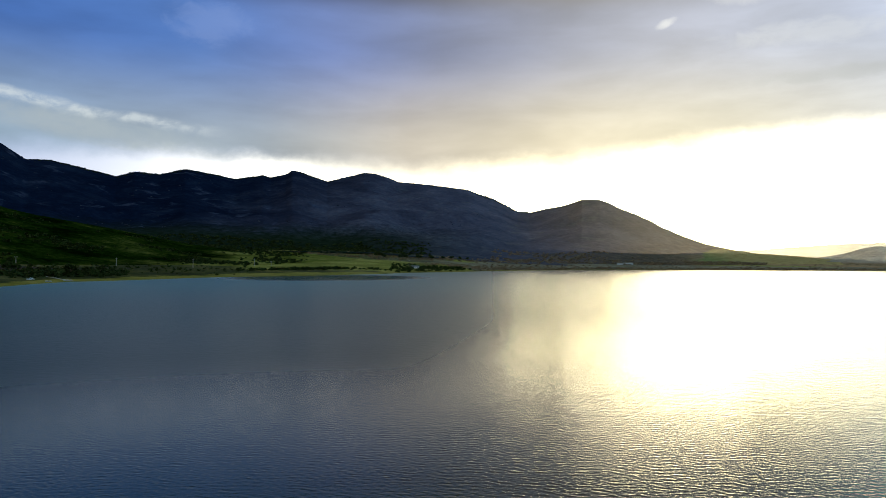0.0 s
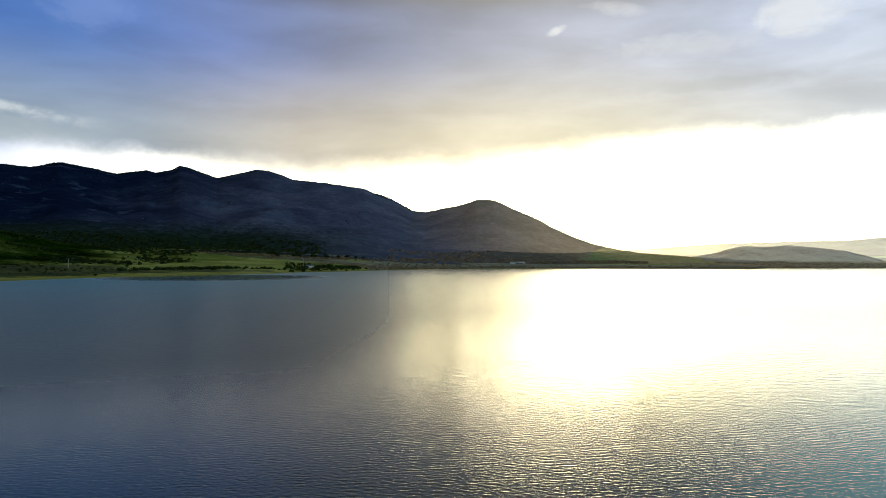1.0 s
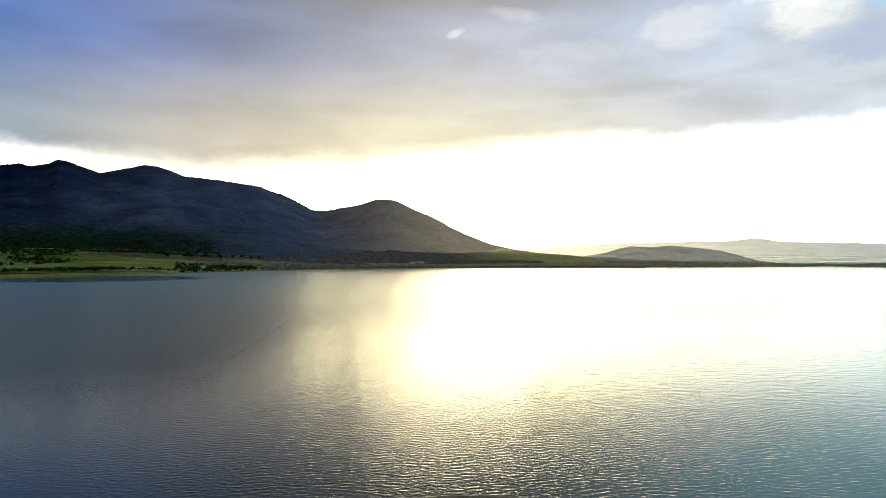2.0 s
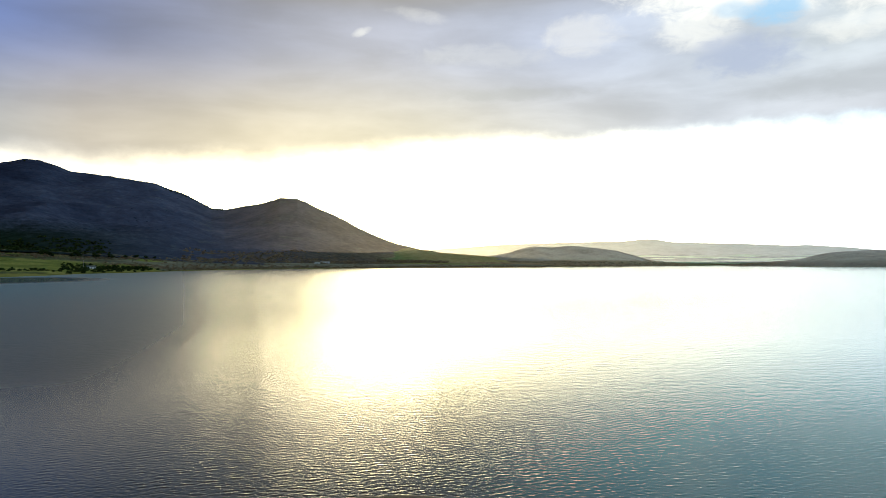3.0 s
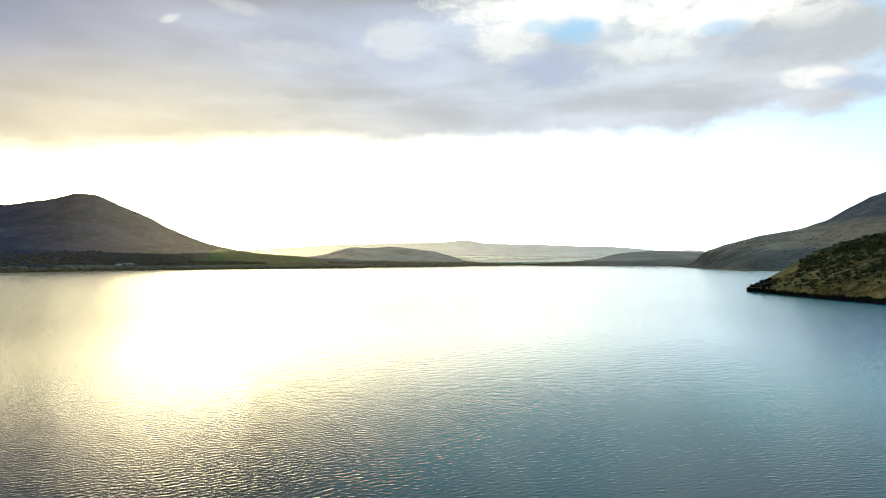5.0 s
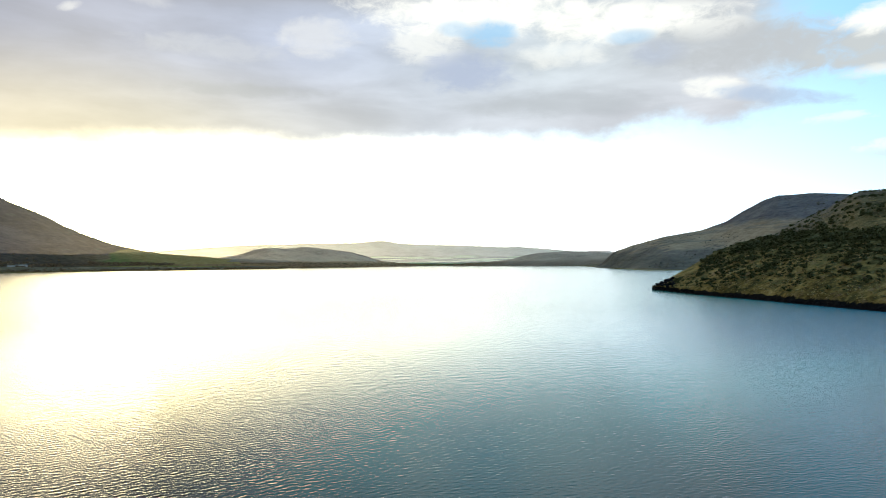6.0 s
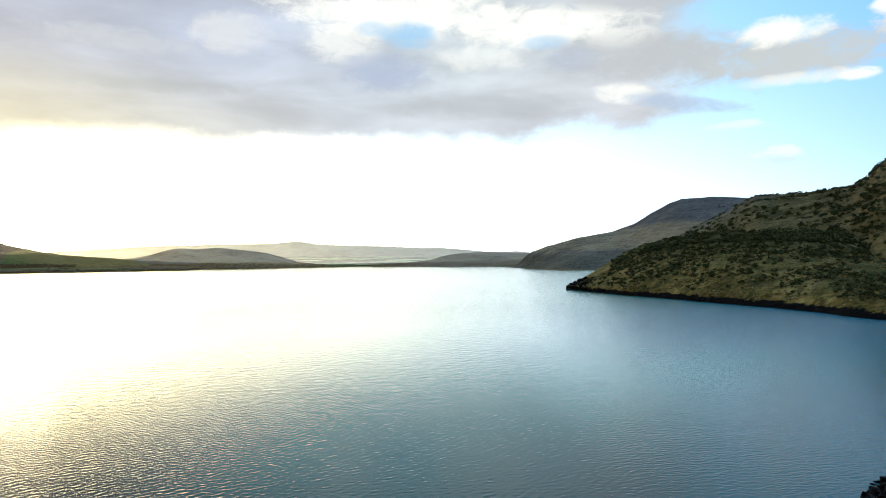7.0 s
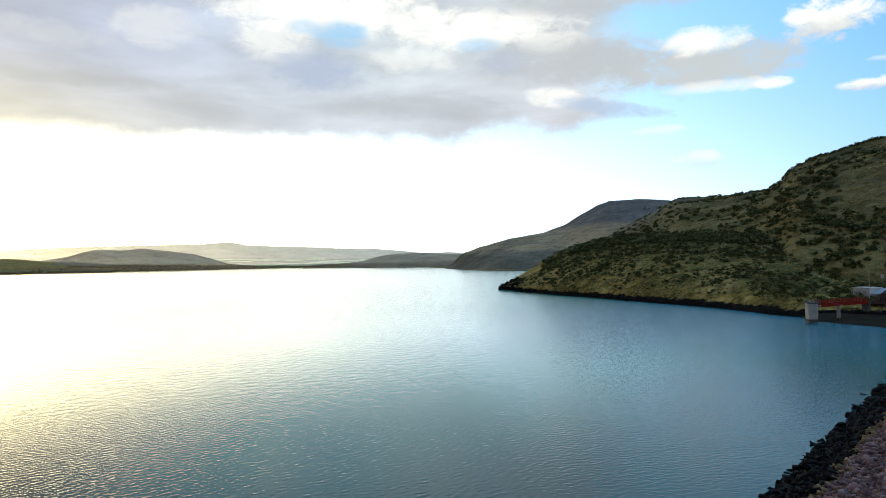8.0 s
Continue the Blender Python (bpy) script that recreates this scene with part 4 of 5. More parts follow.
def make_tree(variant):
    """A unit-high tree: trunk, limbs and crown."""
    bm = bmesh.new()
    rod(bm, (0, 0, -0.05), (0.02, 0.01, 0.32), 0.045, 0.03, 7)
    trunk = part("trunk", bm, MAT_BARK)
    tree = new("tree")
    trunk.parent = tree
    for k, lobe in enumerate(TREE_LOBES[variant]):
        bm = bmesh.new()
        rod(bm, (0.02, 0.01, 0.28), (lobe[0] * 0.7, lobe[1] * 0.7, lobe[2] - 0.03), 0.022, 0.008, 5)
        part("limb", bm, MAT_BARK, tree)
    v, f = leaf_mesh(40 + variant, TREE_LOBES[variant], 420, 0.075)
    crown = mesh_thing("crown", v, f, MAT_LEAF, False)
    crown.parent = tree
    return tree


def make_bush(variant):
    """A bush one metre across, lying low."""
    rng = np.random.default_rng(70 + variant)
    lobes = [(rng.uniform(-0.22, 0.22), rng.uniform(-0.22, 0.22), rng.uniform(0.18, 0.36), rng.uniform(0.2, 0.34), rng.uniform(0.2, 0.34), rng.uniform(0.16, 0.3)) for _ in range(4)]
    v, f = leaf_mesh(90 + variant, lobes, 300, 0.068)
    bush = mesh_thing("bush", v, f, MAT_SHRUB, False)
    bm = bmesh.new()
    for lobe in lobes[:3]:
        rod(bm, (0, 0, -0.15), (lobe[0], lobe[1], lobe[2]), 0.03, 0.012, 5)
    part("stem", bm, MAT_BARK, bush)
    return bush


def scatter(name, places, mat, label, category, seed=1, leaves=46, size=0.17, flat=0.75):
    """One object of many tufts: rows of x, y, z and width."""
    rng = np.random.default_rng(seed)
    vs, fs, n = [], [], 0
    kinds = []
    for k in range(5):
        lobes = [(rng.uniform(-0.25, 0.25), rng.uniform(-0.25, 0.25), rng.uniform(0.15, 0.4), 0.3, 0.3, 0.26) for _ in range(3)]
        kinds.append(leaf_mesh(seed * 10 + k, lobes, leaves, size))
    pick = rng.integers(0, 5, len(places))
    turn = rng.uniform(0, 6.28, len(places))
    for (px, py, pz, w), k, a in zip(places, pick, turn):
        v, f = kinds[k]
        c, s = math.cos(a), math.sin(a)
        vs.append(np.stack([(v[:, 0] * c - v[:, 1] * s) * w + px, (v[:, 0] * s + v[:, 1] * c) * w + py, v[:, 2] * w * flat + pz - 0.06 * w], -1))
        fs.append(f + n)
        n += len(v)
    ob = mesh_thing(name, np.concatenate(vs), np.concatenate(fs), mat, False)
    return tagged(ob, label, category, kind="stuff")


def on_hill(hill, count, az0, az1, s0, s1, w0, w1, seed, clump=40.0, share=0.5, floor=1.5):
    """Clumped random places on a hill: x, y, z, width."""
    rng = np.random.default_rng(seed)
    az, s = rng.uniform(az0, az1, count * 4), rng.uniform(s0, s1, count * 4)
    x, y, r, h = hill.surface(az, s)
    keep = (fbm(x / clump, y / clump, 3, seed) > (0.5 - share) * 0.9 - 0.1 * rng.normal(size=len(x))) & (h > floor)
    w = w0 + (w1 - w0) * rng.uniform(0, 1, len(x)) ** 2
    return np.stack([x, y, h, w], -1)[keep][:count]


def stand(az, r, sink=0.1):
    x, y = at(az, r)
    return float(x), float(y), float(land(np.array(float(az)), np.array(float(r)))) - sink


# trees on the plain: bearing, range, height, width
TREES = [(31.9, 698, 11.6, 16.4), (30.8, 699, 10.7, 6), (29.7, 728, 8.2, 6), (28.2, 744, 10.7, 15.1), (26.2, 771, 9.0, 11.1), (22.4, 815, 6.7, 4), (22.9, 1112, 6.7, 13), (21.9, 1131, 7.7, 11.1),
         (21.2, 1120, 6.8, 11.1), (16.2, 1297, 5.1, 7.8), (15.9, 1027, 5.6, 9.3), (12.7, 1426, 9.1, 15.5), (5.3, 1564, 15.2, 24), (4.9, 1570, 12, 16), (3.3, 1614, 15.7, 23.6), (2.0, 1675, 13.6, 19.1),
         (1.0, 1738, 12.7, 20), (0, 1798, 8.8, 14.6), (-0.7, 1795, 10.2, 18), (-1.4, 1848, 9.0, 16), (-2.0, 1885, 7.7, 15.3)]
tree_kinds = [make_tree(k) for k in range(3)]
rng = random.Random(5)
for n, (az, r, tall, wide) in enumerate(TREES):
    x, y, z = stand(az, r)
    m = pose(x, y, z, 0, 0, rng.uniform(0, 360)) @ Matrix.Diagonal((wide, wide, tall * 1.08, 1))
    tree = copy_thing(tree_kinds[n % 3], m)
    tagged(tree, "dark green broad-crowned tree standing on the grassy plain", "tree", "trees on the plain")
for k in tree_kinds:
    for o in (*k.children_recursive, k):
        bpy.data.objects.remove(o)


def plain_scrub():
    """Hedge lines, belts of bush and single shrubs on the plain."""
    rng = np.random.default_rng(17)
    rows = []

    def belt(a0, r0, a1, r1, depth, count, w0, w1):
        t = rng.uniform(0, 1, count)
        az, r = a0 + (a1 - a0) * t, r0 + (r1 - r0) * t + rng.normal(size=count) * depth
        rows.append(np.stack([az, np.maximum(r, shore_range(az) + 20), w0 + (w1 - w0) * rng.uniform(0, 1, count) ** 1.7], -1))

    belt(16.5, 950, 4.2, 1165, 9, 190, 3, 9)
    belt(13.0, 1010, 8, 1090, 14, 60, 4, 9)
    belt(33, 700, 24.5, 790, 26, 320, 4, 10)
    belt(20.5, 1100, 16.2, 1150, 16, 90, 4, 9)
    belt(33, 1080, 24, 1120, 30, 120, 3, 8)
    belt(33, 850, 16, 980, 60, 120, 2, 6)
    belt(24, 830, 15, 970, 30, 30, 2, 5)
    belt(4.2, 1200, -12, 1880, 40, 420, 4, 10)
    belt(4.2, 1260, -12, 1960, 80, 420, 4, 10)
    belt(6, 1650, -8, 2050, 60, 380, 5, 11)
    belt(33, 1500, 5, 1720, 90, 500, 5, 11)
    belt(-12, 1900, -33, 2130, 45, 700, 4, 10)
    belt(-13, 2050, -34, 2250, 70, 120, 4, 9)
    belt(-15, 2520, -31, 2560, 30, 160, 6, 11)
    belt(-33, 2480, -46, 3000, 80, 420, 5, 11)
    belt(-46, 3250, -57, 2500, 120, 420, 6, 12)
    q = np.concatenate(rows)
    x, y = at(q[:, 0], q[:, 1])
    return np.stack([x, y, land(q[:, 0], q[:, 1]), q[:, 2]], -1)


belts = plain_scrub()
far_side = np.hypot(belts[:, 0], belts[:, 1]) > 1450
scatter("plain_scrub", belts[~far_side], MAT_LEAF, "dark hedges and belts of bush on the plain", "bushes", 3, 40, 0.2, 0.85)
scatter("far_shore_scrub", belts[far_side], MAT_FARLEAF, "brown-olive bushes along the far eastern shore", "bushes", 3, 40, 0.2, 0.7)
scatter("foothill_scrub", on_hill(FOOTHILL, 900, 11, 40, 0.02, 0.98, 4, 11, 7, 90, 0.42), MAT_LEAF, "dark bushes scattered over the green foothill", "bushes", 4, 36, 0.2)
scatter("mountain_foot_forest", on_hill(RANGE, 1400, 1, 40, 0.0, 0.16, 8, 16, 8, 200, 0.75), MAT_LEAF, "dark woodland along the foot of the mountains", "woodland", 5, 30, 0.22)
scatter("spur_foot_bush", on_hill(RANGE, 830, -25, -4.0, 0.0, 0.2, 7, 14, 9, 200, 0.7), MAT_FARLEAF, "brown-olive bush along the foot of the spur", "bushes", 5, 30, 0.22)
scatter("ridge_trees", np.concatenate([on_hill(RANGE, 800, -7, 40, 0.965, 1.0, 4, 11, 18, 120, 0.6), on_hill(RANGE, 260, -24, -7, 0.96, 1.0, 3, 6, 19, 120, 0.6)]), MAT_LEAF, "small trees standing along the mountain skyline", "trees", 6, 26, 0.22)
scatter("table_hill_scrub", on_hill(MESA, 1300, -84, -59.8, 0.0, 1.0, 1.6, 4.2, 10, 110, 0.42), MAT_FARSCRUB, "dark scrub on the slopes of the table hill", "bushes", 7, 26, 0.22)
scatter("hillside_scrub", np.concatenate([on_hill(HILLSIDE, 1900, -96, -67.5, 0.03, 1.0, 1.6, 6.6, 11, 24, 0.50), on_hill(HILLSIDE, 260, -92, -70, 0.97, 1.0, 2.5, 5.5, 14, 60, 0.7)]), MAT_SHRUB,
        "dark bushes covering the dry hillside", "bushes", 8, 64, 0.145)
scatter("headland_scrub", np.concatenate([on_hill(HEADLAND, 1700, -92, -64.2, 0.03, 0.5, 0.7, 2.8, 12, 12, 0.55, 3.0), on_hill(HEADLAND, 1300, -92, -66.5, 0.45, 1.0, 1.0, 3.4, 27, 22, 0.72, 3.0)]), MAT_SHRUB, "low bushes over the grassy headland", "bushes", 9, 60, 0.15)
scatter("headland_crest_scrub", on_hill(HEADLAND, 800, -84, -66.5, 0.68, 1.1, 2.0, 5.5, 16, 80, 0.9, 3.0), MAT_SHRUB, "thick dark bush along the brow of the headland", "bushes", 10, 70, 0.145)

scatter("grass_tufts", np.concatenate([on_hill(HEADLAND, 2600, -92, -63.6, 0.0, 0.6, 0.5, 1.6, 24, 10, 0.7, 2.2), on_hill(HILLSIDE, 1800, -92, -69, 0.0, 0.8, 0.6, 1.8, 25, 14, 0.7, 2.2)]), MAT_STRAW,
        "tufts of dry yellow grass over the headland and hillside", "grass", 11, 14, 0.3, 0.6)
bush_kinds = [make_bush(k) for k in range(4)]
for n, (x, y, z, w) in enumerate(on_hill(HEADLAND, 110, -91, -64.5, 0.05, 0.8, 2.2, 4.6, 13, 30, 0.5, 3.0)):
    m = pose(x, y, z, 0, 0, rng.uniform(0, 360)) @ Matrix.Diagonal((w, w, w * rng.uniform(0.7, 1.0), 1))
    tagged(copy_thing(bush_kinds[n % 4], m), "rounded dark green bush on the dry grass of the headland", "bush", "bushes on the headland")
for k in bush_kinds:
    for o in (*k.children_recursive, k):
        bpy.data.objects.remove(o)


# ---- rocks ----
def rock_mesh(seed, flat=0.75):
    """An angular stone one metre across, cut from a hull of a few points."""
    r = random.Random(seed)
    bm = bmesh.new()
    for _ in range(9):
        v = Vector((r.gauss(0, 1), r.gauss(0, 1), r.gauss(0, 1))).normalized()
        k = r.uniform(0.36, 0.62)
        bm.verts.new((v.x * k * r.uniform(0.85, 1.2), v.y * k, v.z * k * flat))
    hull = bmesh.ops.convex_hull(bm, input=bm.verts)
    bmesh.ops.delete(bm, geom=[g for g in hull["geom_interior"] if isinstance(g, bmesh.types.BMVert)], context="VERTS")
    bmesh.ops.triangulate(bm, faces=bm.faces)
    bm.verts.ensure_lookup_table()
    bm.verts.index_update()
    v = np.array([q.co[:] for q in bm.verts])
    f = np.array([[q.index for q in p.verts] for p in bm.faces])
    bm.free()
    return v, f


ROCKS = [rock_mesh(300 + k) for k in range(10)]


def turned(v, r):
    m = np.array(Euler((r.uniform(-0.5, 0.5), r.uniform(-0.5, 0.5), r.uniform(0, 6.28))).to_matrix())
    return v @ m.T


def rubble(name, places, mat, label, category, seed, parent=None):
    """One object of many stones: rows of x, y, z and size."""
    r = random.Random(seed)
    vs, fs, n = [], [], 0
    for x, y, z, s in places:
        v, f = ROCKS[r.randrange(len(ROCKS))]
        vs.append(turned(v, r) * s * np.array([1, 1, r.uniform(0.75, 1.1)]) + (x, y, z))
        fs.append(f + n)
        n += len(v)
    ob = mesh_thing(name, np.concatenate(vs), np.concatenate(fs), mat, False)
    if parent is not None:
        ob.parent = parent
    return tagged(ob, label, category, kind="stuff")


def waterline_rocks():
    r = np.random.default_rng(23)
    rows = []
    for az0, az1, count, lo, hi in ((-91, -62.9, 4200, 0.2, 0.65), (-66, -63.0, 360, 0.6, 1.8)):
        az = r.uniform(az0, az1, count)
        s = r.uniform(-0.075, -0.005, count)
        x, y, rr, h = HEADLAND.surface(az, s)
        rows.append(np.stack([x, y, np.clip(h, -0.3, 1.6) + r.uniform(-0.2, 0.15, count), r.uniform(lo, hi, count)], -1))
    # the broken knob at the headland's tip
    az, s = r.uniform(-64.6, -63.15, 60), r.uniform(-0.05, 0.7, 60)
    x, y, rr, h = HEADLAND.surface(az, s)
    rows.append(np.stack([x, y, h + 0.2, r.uniform(1.4, 3.6, 60)], -1))
    return np.concatenate(rows)


MAT_OUTCROP = mottled("grey_mountain_rock", [(0.3, (0.012, 0.015, 0.024)), (0.5, (0.024, 0.027, 0.040)), (0.7, (0.046, 0.049, 0.064))], 0.05, 0.95, 8.0, 0.6, 2.0, spec=0.0, own=True)
ledges = on_hill(RANGE, 260, -4, 33, 0.25, 0.93, 6, 17, 67, 260, 0.40)
ledges[:, 2] -= ledges[:, 3] * 0.2
rubble("mountain_outcrops", ledges, MAT_OUTCROP, "grey rock ledges breaking through the mountain scrub", "rocks", 33)
rubble("waterline_rocks", waterline_rocks(), MAT_WETROCK, "dark wet boulders along the headland's waterline", "rocks", 31)
pale = on_hill(HILLSIDE, 260, -92, -68, 0.05, 1.0, 0.5, 2.0, 15, 30, 0.4)
rubble("hillside_rocks", np.concatenate([pale, on_hill(HEADLAND, 260, -91, -64, 0.05, 1.0, 0.4, 1.5, 20, 20, 0.5, 2.5)]), MAT_FIELDSTONE, "pale weathered rocks lying on the hillside", "rocks", 32)


# ---- the dam ----
def dam_point(x, up):
    """A point of the dam's water face: x along it, up metres over the water; the face rises one in two."""
    return x - 0.1464 * 2 * up, 13.95 - 0.1535 * x - 0.989 * 2 * up, up


def build_dam():
    dam = new("dam")
    tagged(dam, "long rockfill dam faced with pinkish stones above a dark wet band", "dam")
    # cross-section: up and set-back in metres
    prof = [(-8, -16), (-1, -2), (0, 0), (2, 4), (7, 14), (7.15, 15), (7.2, 22.5), (7.0, 23), (0.5, 42)]
    xs = np.linspace(-170, 182, 120)
    v, n = [], len(prof)
    for x in xs:
        for up, back in prof:
            v.append((x - 0.1464 * back, 13.95 - 0.1535 * x - 0.989 * back, up + 0.12 * noise.noise((x * 0.3, back * 0.3, 0))))
    i = (np.arange(len(xs) - 1)[:, None] * n + np.arange(n - 1)[None, :]).ravel()
    core = mesh_thing("embankment", v, np.stack([i, i + n, i + n + 1, i + 1], -1), MAT_BROWNROCK)
    core.parent = dam
    r = random.Random(77)
    near, rest = [], {"wet": [], "mid": [], "dry": []}
    x = 22.0
    while x < 178:
        step = 0.35 if x < 66 else 0.45 if x < 80 else 0.6 if x < 120 else 0.95
        up = -0.5
        while up < 6.9:
            px, py, pz = dam_point(x + r.uniform(-0.2, 0.2), up + r.uniform(-0.05, 0.05))
            wet = up + r.uniform(-0.22, 0.22) + 0.25 * noise.noise((x * 0.25, up, 3))
            zone = "wet" if wet < 1.75 else "mid" if wet < 2.15 else "dry"
            size = step * (0.75 + 1.5 * r.random() ** 2.2) * (1.35 if zone == "wet" else 1.05)
            item = (px, py, pz + r.uniform(-0.12, 0.20) * size, size)
            if 43 < x < 51 and up < 3.6 and len(near) < 300 and r.random() < 0.62:
                near.append((zone, item))
            else:
                rest[zone].append(item)
            up += step * 0.447 * r.uniform(0.8, 1.1)
        x += step
    mats = {"wet": MAT_WETROCK, "mid": MAT_BROWNROCK, "dry": MAT_PINKROCK}
    words = {"wet": "dark wet riprap at the waterline", "mid": "brown riprap above the wet band", "dry": "pinkish dry riprap of the dam face"}
    for zone, items in rest.items():
        rubble("riprap", items, mats[zone], words[zone], "", 40 + len(zone), dam)
    # the nearest stones, each its own piece on a shared mesh
    shared = {}
    for zone, (px, py, pz, size) in near:
        k = r.randrange(len(ROCKS))
        if (zone, k) not in shared:
            first = mesh_thing("stone", ROCKS[k][0], ROCKS[k][1], mats[zone], False)
            shared[zone, k] = first.data
            ob = first
        else:
            ob = new("stone", shared[zone, k])
        ob.parent = dam
        ob.matrix_basis = pose(px, py, pz, r.uniform(-28, 28), r.uniform(-28, 28), r.uniform(0, 360)) @ Matrix.Diagonal((size, size, size * r.uniform(0.75, 1.1), 1))


build_dam()


MAT_SHELF = mottled("damp_brown_rock", [(0.28, (0.030, 0.018, 0.010)), (0.5, (0.065, 0.042, 0.025)), (0.7, (0.12, 0.080, 0.050))], 0.9, 0.7, 7.0, 0.7, 0.06, spec=0.2)


def rock_shelf():
    """A low brown shelf of rock just breaking the surface off the dam."""
    bm = bmesh.new()
    bmesh.ops.create_icosphere(bm, subdivisions=4, radius=1.0)
    for v in bm.verts:
        q = v.co
        k = 1 + 0.16 * noise.noise(q * 2.2) + 0.07 * noise.noise(q * 6)
        v.co = Vector((q.x * 6.6 * k, q.y * 3.0 * k, min(q.z * 0.75, 0.36 + 0.05 * noise.noise(q * 9)) * k))
    ob = part("rock_shelf", bm, MAT_SHELF, None, "low brown rock shelf awash just off the dam", True)
    ob.matrix_basis = pose(13.6, 42.25, 0.0, 0, 0, -16)
    tagged(ob, category="rock")


rock_shelf()
r = random.Random(9)
rubble("shelf_stones", [(18.5 + k * 0.55 + r.uniform(-0.3, 0.3), 43.0 - 0.3 * k + r.uniform(-0.2, 0.2), 0.02, r.uniform(0.25, 0.6)) for k in range(9)], MAT_WETROCK, "small dark stones trailing off the rock shelf", "rocks", 51)

# ---- intake tower, footbridge and keeper's building ----
MAT_CONCRETE = mottled("pale_concrete", [(0.3, (0.33, 0.32, 0.30)), (0.5, (0.47, 0.46, 0.43)), (0.72, (0.58, 0.57, 0.54))], 0.8, 0.85, 8.0, 0.4, 0.02)
MAT_STAIN = mottled("stained_concrete", [(0.3, (0.07, 0.07, 0.065)), (0.5, (0.12, 0.12, 0.11)), (0.7, (0.2, 0.19, 0.18))], 0.9, 0.7, 8.0, 0.4, 0.02)
MAT_RED = mottled("red_painted_steel", [(0.3, (0.19, 0.014, 0.009)), (0.55, (0.29, 0.024, 0.015)), (0.75, (0.36, 0.05, 0.03))], 1.2, 0.5, 9.0, 0.2, 0.01)
MAT_WHITE = mottled("white_painted_wall", [(0.3, (0.62, 0.64, 0.66)), (0.6, (0.78, 0.79, 0.80)), (0.8, (0.82, 0.82, 0.82))], 0.5, 0.8, 8.0, 0.2, 0.01)
MAT_ROOFSHEET = mottled("pale_blue_roof_sheet", [(0.3, (0.34, 0.42, 0.55)), (0.6, (0.46, 0.55, 0.68)), (0.8, (0.55, 0.63, 0.74))], 0.6, 0.45, 8.0, 0.2, 0.01)
MAT_DARK = mottled("dark_glass_and_shadow_gap", [(0.3, (0.02, 0.022, 0.025)), (0.7, (0.05, 0.05, 0.055))], 1.0, 0.3)
MAT_STEEL = mottled("galvanised_steel", [(0.3, (0.30, 0.31, 0.32)), (0.7, (0.5, 0.51, 0.52))], 2.0, 0.5, metal=0.7)
MAT_POLE = mottled("weathered_pole_timber", [(0.3, (0.20, 0.18, 0.15)), (0.6, (0.36, 0.33, 0.29)), (0.8, (0.46, 0.43, 0.39))], 1.5, 0.9)


def intake_tower():
    t = new("intake_tower")
    t.matrix_basis = pose(190.6, 12.4, 0, 0, 0, 24)
    bm = bmesh.new()
    box(bm, (2.15, 2.15, 11.0), (0, 0, -0.75), bevel=0.06)
    box(bm, (0.5, 0.2, 3.2), (-0.5, -1.1, 3.1 - 0.2))
    part("shaft", bm, MAT_CONCRETE, t)
    bm = bmesh.new()
    box(bm, (2.24, 2.24, 2.4), (0, 0, -0.25), bevel=0.05)
    part("waterline_stain", bm, MAT_STAIN, t, "dark stained concrete band at the waterline")
    bm = bmesh.new()
    box(bm, (2.6, 2.6, 0.26), (0, 0, 4.88), bevel=0.04)
    part("cap_slab", bm, MAT_STAIN, t, "dark overhanging concrete slab")
    bm = bmesh.new()
    box(bm, (0.5, 0.4, 0.55), (0.3, 0.2, 5.3), bevel=0.05)
    rod(bm, (0.3, 0.2, 5.55), (0.3, 0.2, 5.9), 0.05)
    part("gate_hoist", bm, MAT_STEEL, t, "small steel gate hoist")
    for k, (dx, dy) in enumerate(((-1.2, -1.2), (1.2, -1.2), (-1.2, 1.2), (1.2, 1.2), (0, -1.2), (-1.2, 0))):
        bm = bmesh.new()
        rod(bm, (dx, dy, 5.0), (dx, dy, 5.9), 0.03, n=6)
        part("rail_post", bm, MAT_STEEL, t)
    tagged(t, "square pale concrete intake tower standing in the water", "tower")


